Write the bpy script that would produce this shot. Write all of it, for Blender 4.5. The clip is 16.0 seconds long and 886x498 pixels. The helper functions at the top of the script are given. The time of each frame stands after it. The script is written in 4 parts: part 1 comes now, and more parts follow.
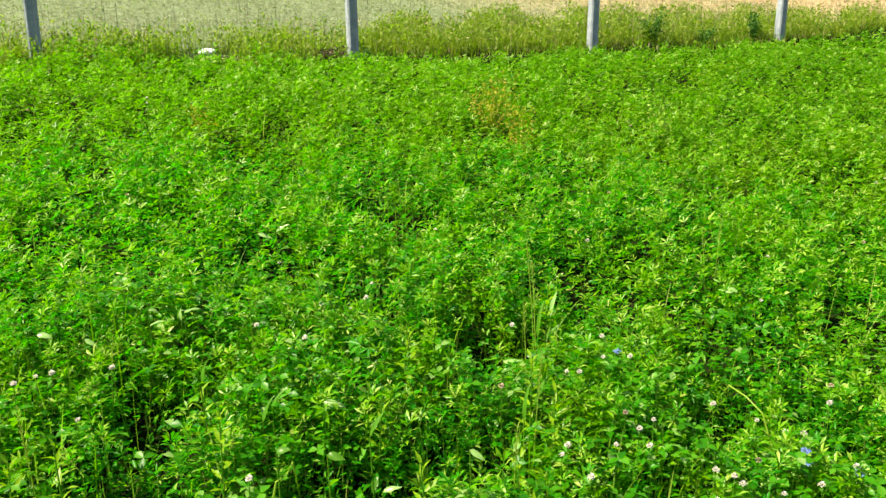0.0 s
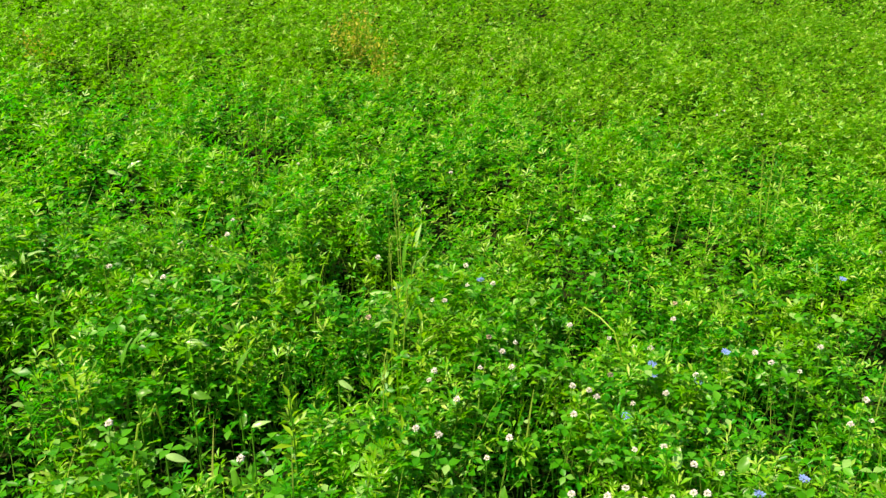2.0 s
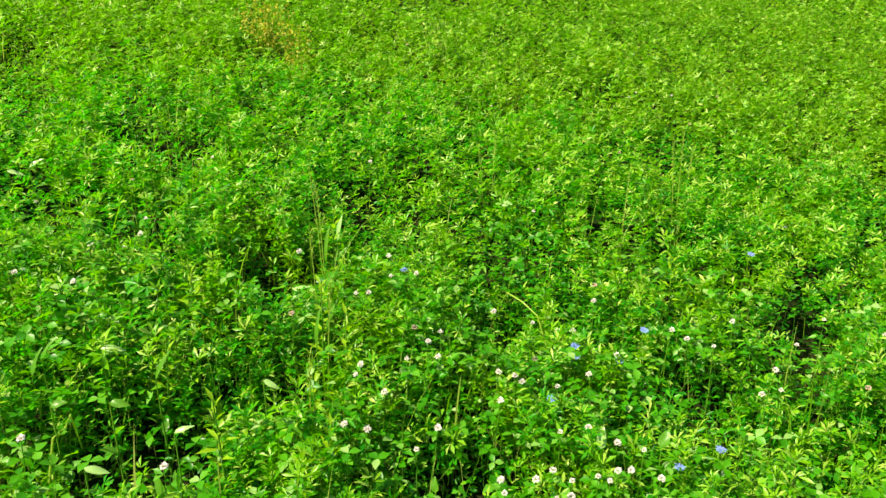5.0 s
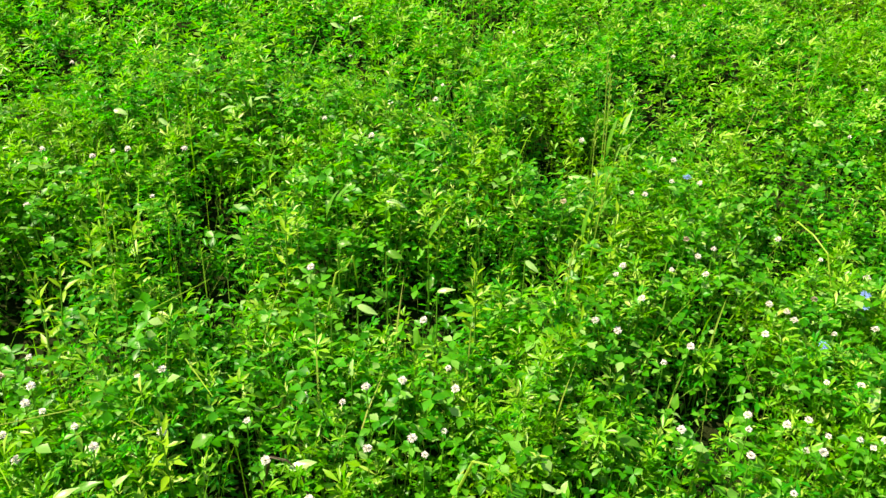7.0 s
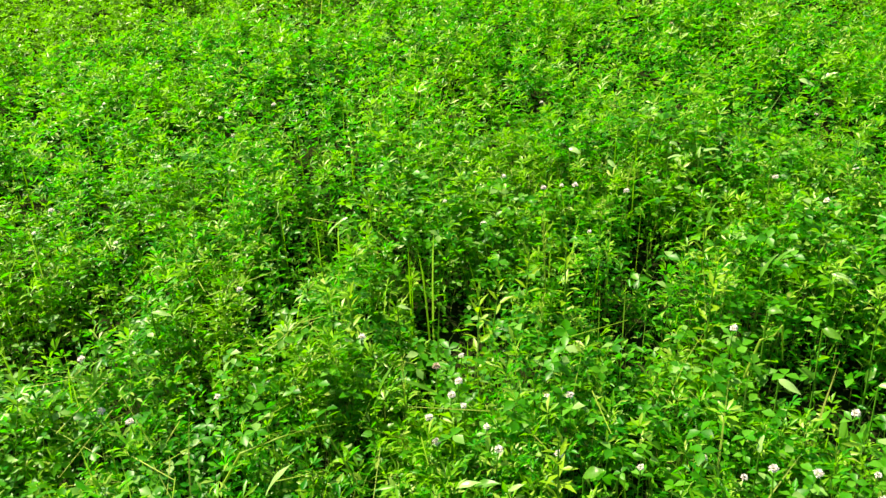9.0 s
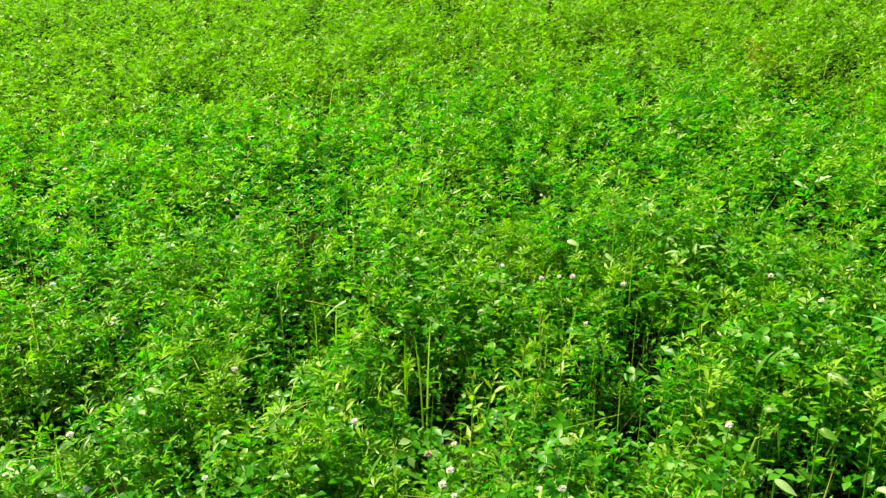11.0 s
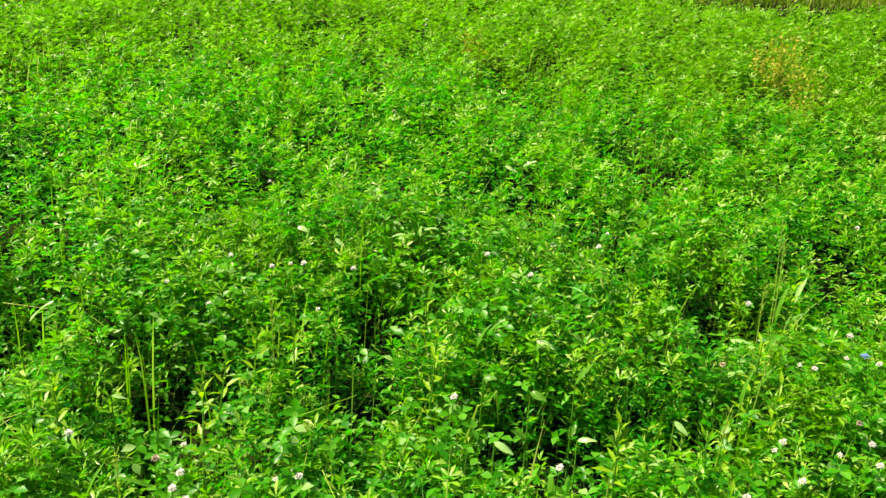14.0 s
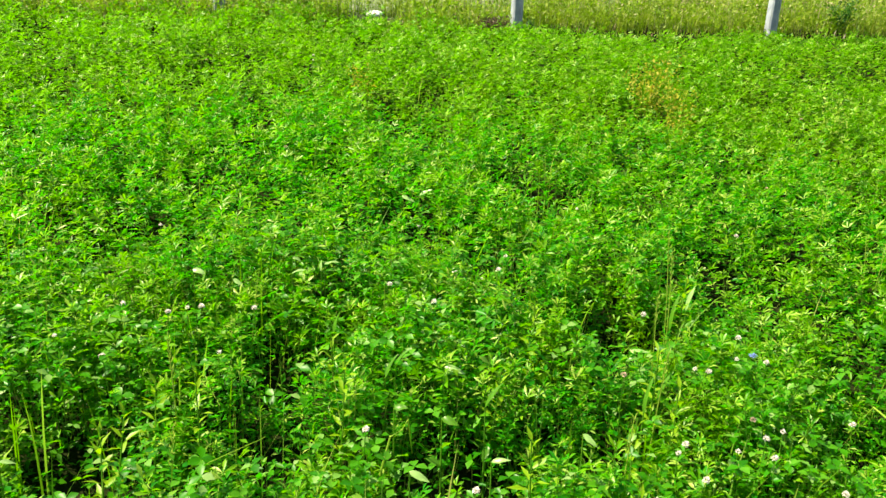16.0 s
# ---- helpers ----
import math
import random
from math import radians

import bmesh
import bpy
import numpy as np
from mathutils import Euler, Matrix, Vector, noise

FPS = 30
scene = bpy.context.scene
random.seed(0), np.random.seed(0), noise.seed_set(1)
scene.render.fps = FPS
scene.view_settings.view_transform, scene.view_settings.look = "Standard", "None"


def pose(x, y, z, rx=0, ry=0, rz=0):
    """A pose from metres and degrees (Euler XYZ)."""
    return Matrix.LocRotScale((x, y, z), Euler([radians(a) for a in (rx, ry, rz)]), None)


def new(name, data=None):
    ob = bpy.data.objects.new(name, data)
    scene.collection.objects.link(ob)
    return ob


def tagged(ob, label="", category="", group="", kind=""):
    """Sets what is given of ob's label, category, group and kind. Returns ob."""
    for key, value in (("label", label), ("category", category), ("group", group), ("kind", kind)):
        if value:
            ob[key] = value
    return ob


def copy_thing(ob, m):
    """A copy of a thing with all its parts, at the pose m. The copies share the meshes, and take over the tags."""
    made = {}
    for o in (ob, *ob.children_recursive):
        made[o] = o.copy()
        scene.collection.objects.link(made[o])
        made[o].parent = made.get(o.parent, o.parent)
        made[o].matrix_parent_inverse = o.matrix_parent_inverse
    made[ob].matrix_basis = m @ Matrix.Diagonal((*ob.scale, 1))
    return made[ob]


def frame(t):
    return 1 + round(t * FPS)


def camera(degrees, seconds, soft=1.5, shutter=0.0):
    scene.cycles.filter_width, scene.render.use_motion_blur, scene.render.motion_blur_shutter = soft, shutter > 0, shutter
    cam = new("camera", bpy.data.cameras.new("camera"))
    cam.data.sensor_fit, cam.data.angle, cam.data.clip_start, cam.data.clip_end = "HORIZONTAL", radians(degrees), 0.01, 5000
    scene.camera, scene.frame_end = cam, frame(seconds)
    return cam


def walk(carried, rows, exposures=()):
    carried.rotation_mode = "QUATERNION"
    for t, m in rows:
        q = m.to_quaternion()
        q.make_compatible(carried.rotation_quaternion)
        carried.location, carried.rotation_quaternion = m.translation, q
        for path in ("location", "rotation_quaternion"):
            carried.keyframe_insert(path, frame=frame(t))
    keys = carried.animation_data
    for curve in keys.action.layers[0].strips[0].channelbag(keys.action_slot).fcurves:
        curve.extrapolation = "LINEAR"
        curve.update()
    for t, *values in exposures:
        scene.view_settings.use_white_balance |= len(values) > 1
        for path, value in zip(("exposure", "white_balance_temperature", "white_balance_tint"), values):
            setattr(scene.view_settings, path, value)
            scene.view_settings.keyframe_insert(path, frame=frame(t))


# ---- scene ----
# A hillside field of alfalfa and clover below a line of concrete posts; the camera turns on the spot.
cam = camera(58.5, 16.0, soft=1.45)
# seconds, then the place and the turn of a camera held by hand
TURNS = [
    (0, -0.008, -0.003, 1.596, 76.12, 0.263, -0.222),
    (0.5, 0.001, -0.01, 1.596, 76.58, 0.312, -2.025),
    (1, -0.002, -0.004, 1.595, 76.473, 0.058, -6.071),
    (1.5, -0, -0.011, 1.594, 75.055, -0.331, -8.272),
    (2, 0, -0.009, 1.584, 71.619, -1.029, -9.807),
    (2.5, 0.007, -0.008, 1.601, 70.489, -0.722, -12.647),
    (3, 0.011, -0.018, 1.595, 70.923, 0.632, -17.134),
    (3.2, 0.011, -0.017, 1.604, 70.735, 0.595, -18.211),
    (4.25, 0.007, -0.006, 1.602, 71.8, 0.1, -19.8),
    (5.3, 0.003, 0.006, 1.6, 68.807, -0.773, -12.785),
    (5.5, -0.001, 0.01, 1.595, 67.39, -0.356, -10.759),
    (6, 0.005, 0.012, 1.589, 65.433, 0.23, -5.418),
    (6.5, -0.001, 0.026, 1.599, 60.606, -1.16, 0.111),
    (7, -0.004, 0.021, 1.601, 61.772, -2.682, 6.11),
    (7.5, -0.016, 0.019, 1.601, 61.811, -3.345, 13.543),
    (8, -0.012, 0.019, 1.593, 61.281, -1.53, 22.686),
    (8.5, -0.002, 0.016, 1.588, 60.601, -0.261, 29.89),
    (8.7, -0.015, 0.01, 1.599, 62.104, 0.874, 33.18),
    (9.75, -0.006, 0.002, 1.6, 70.2, 0.6, 41),
    (10.8, 0.003, -0.007, 1.601, 71.922, -0.292, 38.435),
    (11, 0.004, -0.007, 1.601, 71.424, -0.143, 37.983),
    (11.5, 0.006, -0.002, 1.604, 70.23, -1.339, 31.775),
    (12, 0.009, 0.001, 1.608, 69.685, -2.337, 29.464),
    (12.5, 0.011, 0.001, 1.608, 70.089, -2.738, 26),
    (13, 0.015, -0.001, 1.606, 70.205, -3.265, 23.192),
    (13.5, 0.017, 0.002, 1.607, 70.495, -3.9, 21.407),
    (14, 0.016, 0.003, 1.608, 71, -4.367, 19.35),
    (14.5, 0.015, -0.002, 1.605, 72.312, -4.45, 17.481),
    (15, 0.017, -0.001, 1.602, 73.419, -3.344, 15.385),
    (15.5, 0.018, 0.002, 1.597, 73.594, -2.944, 13.412),
    (16, 0.016, -0.005, 1.602, 73.835, -2.969, 11.33),
]
# the clip's own drift in exposure
EXPOSURES = [(0.0, 1.37), (0.5, 1.23), (1.0, 1.14), (1.5, 1.18), (2.0, 1.34), (3.0, 1.44), (5.5, 1.48), (6.0, 1.53), (7.0, 1.63), (8.5, 1.63), (11.0, 1.51), (16.0, 1.54)]
walk(cam, [(t, pose(*held)) for t, *held in TURNS], [(t, stops, 8300, 2.0) for t, stops in EXPOSURES])

# ---------------------------------------------------------------- light
SUN_AZ, SUN_EL = -100.0, 53.0
world = bpy.data.worlds.new("world")
scene.world = world
world.use_nodes = True
wn = world.node_tree.nodes
sky = wn.new("ShaderNodeTexSky")
sky.sky_type = "NISHITA"
sky.sun_disc = False
sky.sun_elevation = radians(SUN_EL)
sky.sun_rotation = radians(SUN_AZ)
wn["Background"].inputs["Strength"].default_value = 0.085
world.node_tree.links.new(sky.outputs["Color"], wn["Background"].inputs["Color"])
sun_data = bpy.data.lights.new("sun", "SUN")
sun_data.energy = 5.0
sun_data.angle = radians(0.5)
sun_data.color = (1.0, 0.95, 0.86)
sun = new("sun", sun_data)
to_sun = Vector((math.sin(radians(SUN_AZ)) * math.cos(radians(SUN_EL)), math.cos(radians(SUN_AZ)) * math.cos(radians(SUN_EL)), math.sin(radians(SUN_EL))))
sun.matrix_world = Matrix.Translation((-6, 4, 12)) @ to_sun.to_track_quat("Z", "Y").to_matrix().to_4x4()


# ---------------------------------------------------------------- materials
def material(name, roughness=0.6, specular=0.3):
    mat = bpy.data.materials.new(name)
    mat.use_nodes = True
    bsdf = mat.node_tree.nodes["Principled BSDF"]
    bsdf.inputs["Roughness"].default_value = roughness
    bsdf.inputs["Specular IOR Level"].default_value = specular
    return mat, mat.node_tree.nodes, mat.node_tree.links, bsdf


def ramp(nodes, stops):
    node = nodes.new("ShaderNodeValToRGB")
    e = node.color_ramp.elements
    e[0].position, e[0].color = stops[0][0], (*stops[0][1], 1)
    e[1].position, e[1].color = stops[-1][0], (*stops[-1][1], 1)
    for p, c in stops[1:-1]:
        e.new(p).color = (*c, 1)
    return node


def noise_node(nodes, links, scale, detail=4.0, rough=0.6):
    co = nodes.new("ShaderNodeNewGeometry")
    node = nodes.new("ShaderNodeTexNoise")
    node.inputs["Scale"].default_value = scale
    node.inputs["Detail"].default_value = detail
    node.inputs["Roughness"].default_value = rough
    links.new(co.outputs["Position"], node.inputs["Vector"])
    return node


def leaf_material(name, stops, patch=0.35, patch_color=(0.2, 0.3, 0.02), glow=0.45, glow_color=(0.2, 0.6, 0.004), roughness=0.45, specular=0.22):
    """A thin leaf: each island its own shade, slow patches over the field, gloss on top, light passing through."""
    mat, nodes, links, bsdf = material(name, roughness, specular)
    geo = nodes.new("ShaderNodeNewGeometry")
    shades = ramp(nodes, stops)
    links.new(geo.outputs["Random Per Island"], shades.inputs["Fac"])
    slow = noise_node(nodes, links, 3.2, 3.0)
    lift = nodes.new("ShaderNodeMapRange")
    lift.inputs["From Min"].default_value, lift.inputs["From Max"].default_value = 0.48, 0.66
    lift.inputs["To Max"].default_value = patch
    links.new(slow.outputs["Fac"], lift.inputs["Value"])
    mix = nodes.new("ShaderNodeMix")
    mix.data_type = "RGBA"
    mix.inputs["B"].default_value = (*patch_color, 1)
    links.new(lift.outputs["Result"], mix.inputs["Factor"])
    links.new(shades.outputs["Color"], mix.inputs["A"])
    grain = noise_node(nodes, links, 260.0, 2.0)
    shade = nodes.new("ShaderNodeMix")
    shade.data_type, shade.blend_type = "RGBA", "MULTIPLY"
    shade.inputs["Factor"].default_value = 0.35
    links.new(mix.outputs["Result"], shade.inputs["A"])
    links.new(grain.outputs["Fac"], shade.inputs["B"])
    links.new(shade.outputs["Result"], bsdf.inputs["Base Color"])
    through_leaf = nodes.new("ShaderNodeBsdfTranslucent")
    tint = nodes.new("ShaderNodeMix")
    tint.data_type = "RGBA"
    tint.inputs["Factor"].default_value = 0.6
    tint.inputs["B"].default_value = (*glow_color, 1)
    links.new(mix.outputs["Result"], tint.inputs["A"])
    links.new(tint.outputs["Result"], through_leaf.inputs["Color"])
    both = nodes.new("ShaderNodeMixShader")
    both.inputs["Fac"].default_value = glow
    links.new(bsdf.outputs["BSDF"], both.inputs[1])
    links.new(through_leaf.outputs["BSDF"], both.inputs[2])
    links.new(both.outputs["Shader"], nodes["Material Output"].inputs["Surface"])
    return mat


def mottled(name, stops, scale, roughness=0.8, bump=0.0, bump_scale=60.0, specular=0.25):
    mat, nodes, links, bsdf = material(name, roughness, specular)
    n = noise_node(nodes, links, scale, 6.0)
    colors = ramp(nodes, stops)
    links.new(n.outputs["Fac"], colors.inputs["Fac"])
    links.new(colors.outputs["Color"], bsdf.inputs["Base Color"])
    if bump:
        fine = noise_node(nodes, links, bump_scale, 5.0)
        b = nodes.new("ShaderNodeBump")
        b.inputs["Strength"].default_value = bump
        b.inputs["Distance"].default_value = 0.01
        links.new(fine.outputs["Fac"], b.inputs["Height"])
        links.new(b.outputs["Normal"], bsdf.inputs["Normal"])
    return mat


ALFALFA = leaf_material("alfalfa_leaf", [(0.0, (0.005, 0.14, 0.007)), (0.3, (0.014, 0.21, 0.009)), (0.65, (0.042, 0.3, 0.012)), (0.9, (0.13, 0.39, 0.022)), (1.0, (0.3, 0.48, 0.09))], patch=0.6, patch_color=(0.2, 0.36, 0.006), glow=0.47, glow_color=(0.038, 0.53, 0.009), specular=0.12, roughness=0.32)
# young upper leaves, their colour brightened to carry the sunlit highlights of the tips
YOUNG_SUNLIT = leaf_material("sunlit_young_alfalfa_leaf", [(0.0, (0.07, 0.3, 0.008)), (0.6, (0.19, 0.42, 0.02)), (1.0, (0.38, 0.52, 0.1))], patch=0.25, patch_color=(0.22, 0.38, 0.008), glow=0.42, glow_color=(0.17, 0.58, 0.008), specular=0.28, roughness=0.36)
# leaves up the slope, with the lens's yellow tint put into their colour
FAR_TINTED = leaf_material("tinted_far_alfalfa_leaf", [(0.0, (0.022, 0.14, 0.006)), (0.35, (0.06, 0.21, 0.008)), (0.7, (0.1, 0.28, 0.011)), (1.0, (0.22, 0.38, 0.03))], patch=0.55, patch_color=(0.22, 0.33, 0.008), glow=0.45, glow_color=(0.105, 0.47, 0.007), specular=0.08, roughness=0.45)
CLOVER = leaf_material("clover_leaf", [(0.0, (0.012, 0.14, 0.003)), (0.5, (0.035, 0.24, 0.006)), (0.85, (0.1, 0.34, 0.025)), (1.0, (0.3, 0.47, 0.16))], patch=0.3, patch_color=(0.1, 0.32, 0.006), specular=0.22, roughness=0.38)
DOCK = leaf_material("dock_leaf", [(0.0, (0.05, 0.24, 0.012)), (1.0, (0.15, 0.36, 0.04))], patch=0.1, glow=0.55, roughness=0.36, specular=0.35)
BLADE = leaf_material("grass_blade", [(0.0, (0.06, 0.2, 0.01)), (0.6, (0.14, 0.3, 0.02)), (1.0, (0.36, 0.38, 0.1))])
# weed leaf turned to the sun: its bright sheen is put into the colour
SUNLIT_LEAF = leaf_material("sunlit_dock_leaf", [(0.0, (0.2, 0.42, 0.08)), (1.0, (0.34, 0.5, 0.2))], patch=0.0, glow=0.3, glow_color=(0.35, 0.6, 0.1), roughness=0.3, specular=0.5)
STEM = leaf_material("plant_stem", [(0.0, (0.03, 0.17, 0.01)), (0.7, (0.1, 0.28, 0.025)), (1.0, (0.3, 0.36, 0.08))], glow=0.2)
MEADOW = leaf_material("meadow_grass", [(0.0, (0.09, 0.2, 0.01)), (0.5, (0.19, 0.31, 0.02)), (0.85, (0.32, 0.38, 0.05)), (1.0, (0.55, 0.52, 0.28))], patch=0.5, patch_color=(0.32, 0.33, 0.04), glow_color=(0.22, 0.48, 0.01))
STRAW = leaf_material("dry_grass", [(0.0, (0.28, 0.22, 0.12)), (0.5, (0.37, 0.29, 0.17)), (1.0, (0.48, 0.4, 0.26))], patch=0.3, patch_color=(0.36, 0.28, 0.14), glow=0.3, glow_color=(0.4, 0.31, 0.16))
PALE = leaf_material("pale_grass", [(0.0, (0.14, 0.19, 0.09)), (0.7, (0.22, 0.27, 0.15)), (1.0, (0.48, 0.5, 0.36))], patch=0.6, patch_color=(0.22, 0.29, 0.08), glow=0.25, glow_color=(0.35, 0.37, 0.2))
RUST = leaf_material("rusty_weed", [(0.0, (0.2, 0.34, 0.02)), (0.5, (0.38, 0.4, 0.04)), (1.0, (0.6, 0.46, 0.08))], patch=0.0, glow_color=(0.5, 0.46, 0.03))
SEED = leaf_material("seeding_grass", [(0.0, (0.22, 0.42, 0.03)), (1.0, (0.45, 0.56, 0.12))], patch=0.0, glow=0.4, glow_color=(0.45, 0.6, 0.08))
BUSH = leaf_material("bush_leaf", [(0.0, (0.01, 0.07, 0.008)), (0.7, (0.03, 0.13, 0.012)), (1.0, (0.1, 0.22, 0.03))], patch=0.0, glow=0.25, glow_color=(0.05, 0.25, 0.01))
WEED = leaf_material("upright_weed_leaf", [(0.0, (0.13, 0.34, 0.015)), (0.6, (0.24, 0.43, 0.02)), (1.0, (0.42, 0.52, 0.08))], patch=0.0, glow=0.45, glow_color=(0.26, 0.56, 0.01), specular=0.25, roughness=0.4)
DEAD = leaf_material("dead_grass", [(0.0, (0.02, 0.018, 0.008)), (0.6, (0.07, 0.055, 0.025)), (1.0, (0.22, 0.17, 0.1))], patch=0.0, glow=0.15, glow_color=(0.3, 0.2, 0.1))
PETAL = leaf_material("clover_petal", [(0.0, (0.68, 0.56, 0.56)), (0.5, (0.82, 0.77, 0.73)), (1.0, (0.86, 0.84, 0.78))], patch=0.0, glow=0.3, glow_color=(0.9, 0.8, 0.8))
PETAL_OLD = leaf_material("clover_petal_faded", [(0.0, (0.42, 0.3, 0.24)), (1.0, (0.66, 0.5, 0.4))], patch=0.0, glow=0.2, glow_color=(0.6, 0.45, 0.3))
BLUE = leaf_material("chicory_petal", [(0.0, (0.16, 0.24, 0.75)), (1.0, (0.26, 0.36, 0.85))], patch=0.0, glow=0.35, glow_color=(0.3, 0.4, 0.95))
CONCRETE = mottled("concrete", [(0.25, (0.17, 0.2, 0.245)), (0.55, (0.26, 0.295, 0.345)), (0.8, (0.36, 0.395, 0.43))], 14.0, 0.85, 0.5, 120.0)
PLASTIC = mottled("white_plastic", [(0.3, (0.58, 0.61, 0.64)), (0.7, (0.76, 0.78, 0.79))], 25.0, 0.4, 0.3, 30.0, 0.5)


def ground_material():
    """Soil under the crop, its colour taken near black for shade, thin turf past the posts, pale dry field further up
    the hill.
    """
    mat, nodes, links, bsdf = material("ground", 1.0, 0.0)
    n = noise_node(nodes, links, 7.0, 8.0)
    # shade in the gaps between plants is put into this near-black colour
    shaded_soil = ramp(nodes, [(0.3, (0.006, 0.012, 0.003)), (0.7, (0.02, 0.024, 0.009))])
    links.new(n.outputs["Fac"], shaded_soil.inputs["Fac"])
    field = ramp(nodes, [(0.25, (0.28, 0.215, 0.12)), (0.5, (0.37, 0.29, 0.175)), (0.8, (0.45, 0.36, 0.23))])
    links.new(n.outputs["Fac"], field.inputs["Fac"])
    geo = nodes.new("ShaderNodeNewGeometry")
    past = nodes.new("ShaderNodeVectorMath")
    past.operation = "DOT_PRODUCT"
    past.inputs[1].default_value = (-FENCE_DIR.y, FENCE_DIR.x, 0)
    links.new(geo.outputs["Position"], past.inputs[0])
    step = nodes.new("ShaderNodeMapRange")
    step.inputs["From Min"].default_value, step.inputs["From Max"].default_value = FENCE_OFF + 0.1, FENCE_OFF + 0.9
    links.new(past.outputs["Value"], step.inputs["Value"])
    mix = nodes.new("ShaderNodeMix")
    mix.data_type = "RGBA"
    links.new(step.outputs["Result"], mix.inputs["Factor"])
    links.new(shaded_soil.outputs["Color"], mix.inputs["A"])
    lea = ramp(nodes, [(0.25, (0.1, 0.135, 0.07)), (0.5, (0.15, 0.19, 0.11)), (0.8, (0.22, 0.26, 0.17))])
    links.new(n.outputs["Fac"], lea.inputs["Fac"])
    along = nodes.new("ShaderNodeVectorMath")
    along.operation = "DOT_PRODUCT"
    along.inputs[1].default_value = (FENCE_DIR.x, FENCE_DIR.y, 0)
    links.new(geo.outputs["Position"], along.inputs[0])
    turn = nodes.new("ShaderNodeMapRange")
    turn.inputs["From Min"].default_value, turn.inputs["From Max"].default_value = 4.6, 8.6
    links.new(along.outputs["Value"], turn.inputs["Value"])
    fields = nodes.new("ShaderNodeMix")
    fields.data_type = "RGBA"
    links.new(turn.outputs["Result"], fields.inputs["Factor"])
    links.new(lea.outputs["Color"], fields.inputs["A"])
    links.new(field.outputs["Color"], fields.inputs["B"])
    links.new(fields.outputs["Result"], mix.inputs["B"])
    links.new(mix.outputs["Result"], bsdf.inputs["Base Color"])
    b = nodes.new("ShaderNodeBump")
    b.inputs["Strength"].default_value, b.inputs["Distance"].default_value = 0.7, 0.03
    fine = noise_node(nodes, links, 30.0, 6.0)
    links.new(fine.outputs["Fac"], b.inputs["Height"])
    links.new(b.outputs["Normal"], bsdf.inputs["Normal"])
    return mat


# ---------------------------------------------------------------- the lie of the land
SLOPE_X, SLOPE_Y = -0.064, 0.177
FENCE_START, FENCE_DIR = Vector((-3.40, 6.85)), Vector((0.9151, 0.4031))
FENCE_OFF = -FENCE_DIR.y * FENCE_START.x + FENCE_DIR.x * FENCE_START.y
POST_GAP = 2.78
rng = np.random.default_rng(7)


def waves(x, y, size, seed):
    """Smooth random field of about -1 to 1, with features of about that size."""
    r = np.random.default_rng(seed)
    out = 0.0
    for k in range(6):
        a, f, p = r.uniform(0, 2 * np.pi), r.uniform(0.6, 1.6) * 2 * np.pi / size, r.uniform(0, 2 * np.pi)
        out = out + np.sin((x * np.cos(a) + y * np.sin(a)) * f + p)
    return out / 3.2


def ground_z(x, y):
    """A steady slope near by, easing off to level far up and far down the hill."""
    x, y = np.asarray(x, float), np.asarray(y, float)
    climb = SLOPE_X * x + SLOPE_Y * y
    climb = 14.0 * np.tanh(climb / 14.0)
    near = np.exp(-(x * x + y * y) / 900.0)
    bank = np.clip((past_fence(x, y) + 0.42) / 0.4, 0, 1)
    climb = climb + 0.09 * bank * bank * (3 - 2 * bank)
    along = along_fence(x, y)
    brow = np.interp(along, [3.5, 5.6, 8.3, 9.3, 10.6, 11.4, 13.0, 20.0], [0, 0.045, 0.105, 0.15, 0.24, 0.245, 0.2, 0.0])
    near_row = np.clip((past_fence(x, y) + 2.4) / 2.1, 0, 1)
    climb = climb + brow * near_row * near_row * (3 - 2 * near_row) * np.exp(-np.clip(past_fence(x, y), 0, None) / 6.0)
    return climb + 0.02 * waves(x, y, 1.7, 3) * near


def past_fence(x, y):
    return -FENCE_DIR.y * x + FENCE_DIR.x * y - FENCE_OFF


def along_fence(x, y):
    return FENCE_DIR.x * (x - FENCE_START.x) + FENCE_DIR.y * (y - FENCE_START.y)


def ground_sheet():
    marks = np.concatenate([np.linspace(-12, 16, 169), 16 + np.geomspace(0.4, 2600, 36), -12 - np.geomspace(0.4, 2600, 36)])
    marks.sort()
    n = len(marks)
    gx, gy = np.meshgrid(marks, marks)
    verts = np.stack([gx, gy, ground_z(gx, gy)], -1).reshape(-1, 3)
    i = np.arange(n * n).reshape(n, n)
    quads = np.stack([i[:-1, :-1], i[:-1, 1:], i[1:, 1:], i[1:, :-1]], -1).reshape(-1, 4)
    mesh = bpy.data.meshes.new("ground")
    mesh.from_pydata(verts.tolist(), [], quads.tolist())
    mesh.polygons.foreach_set("use_smooth", np.ones(len(quads), bool))
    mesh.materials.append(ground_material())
    return tagged(new("ground", mesh), "crumbly soil slope, coloured dark for shade under the crop, rising to a pale dry field", "ground", kind="structure")


ground_sheet()


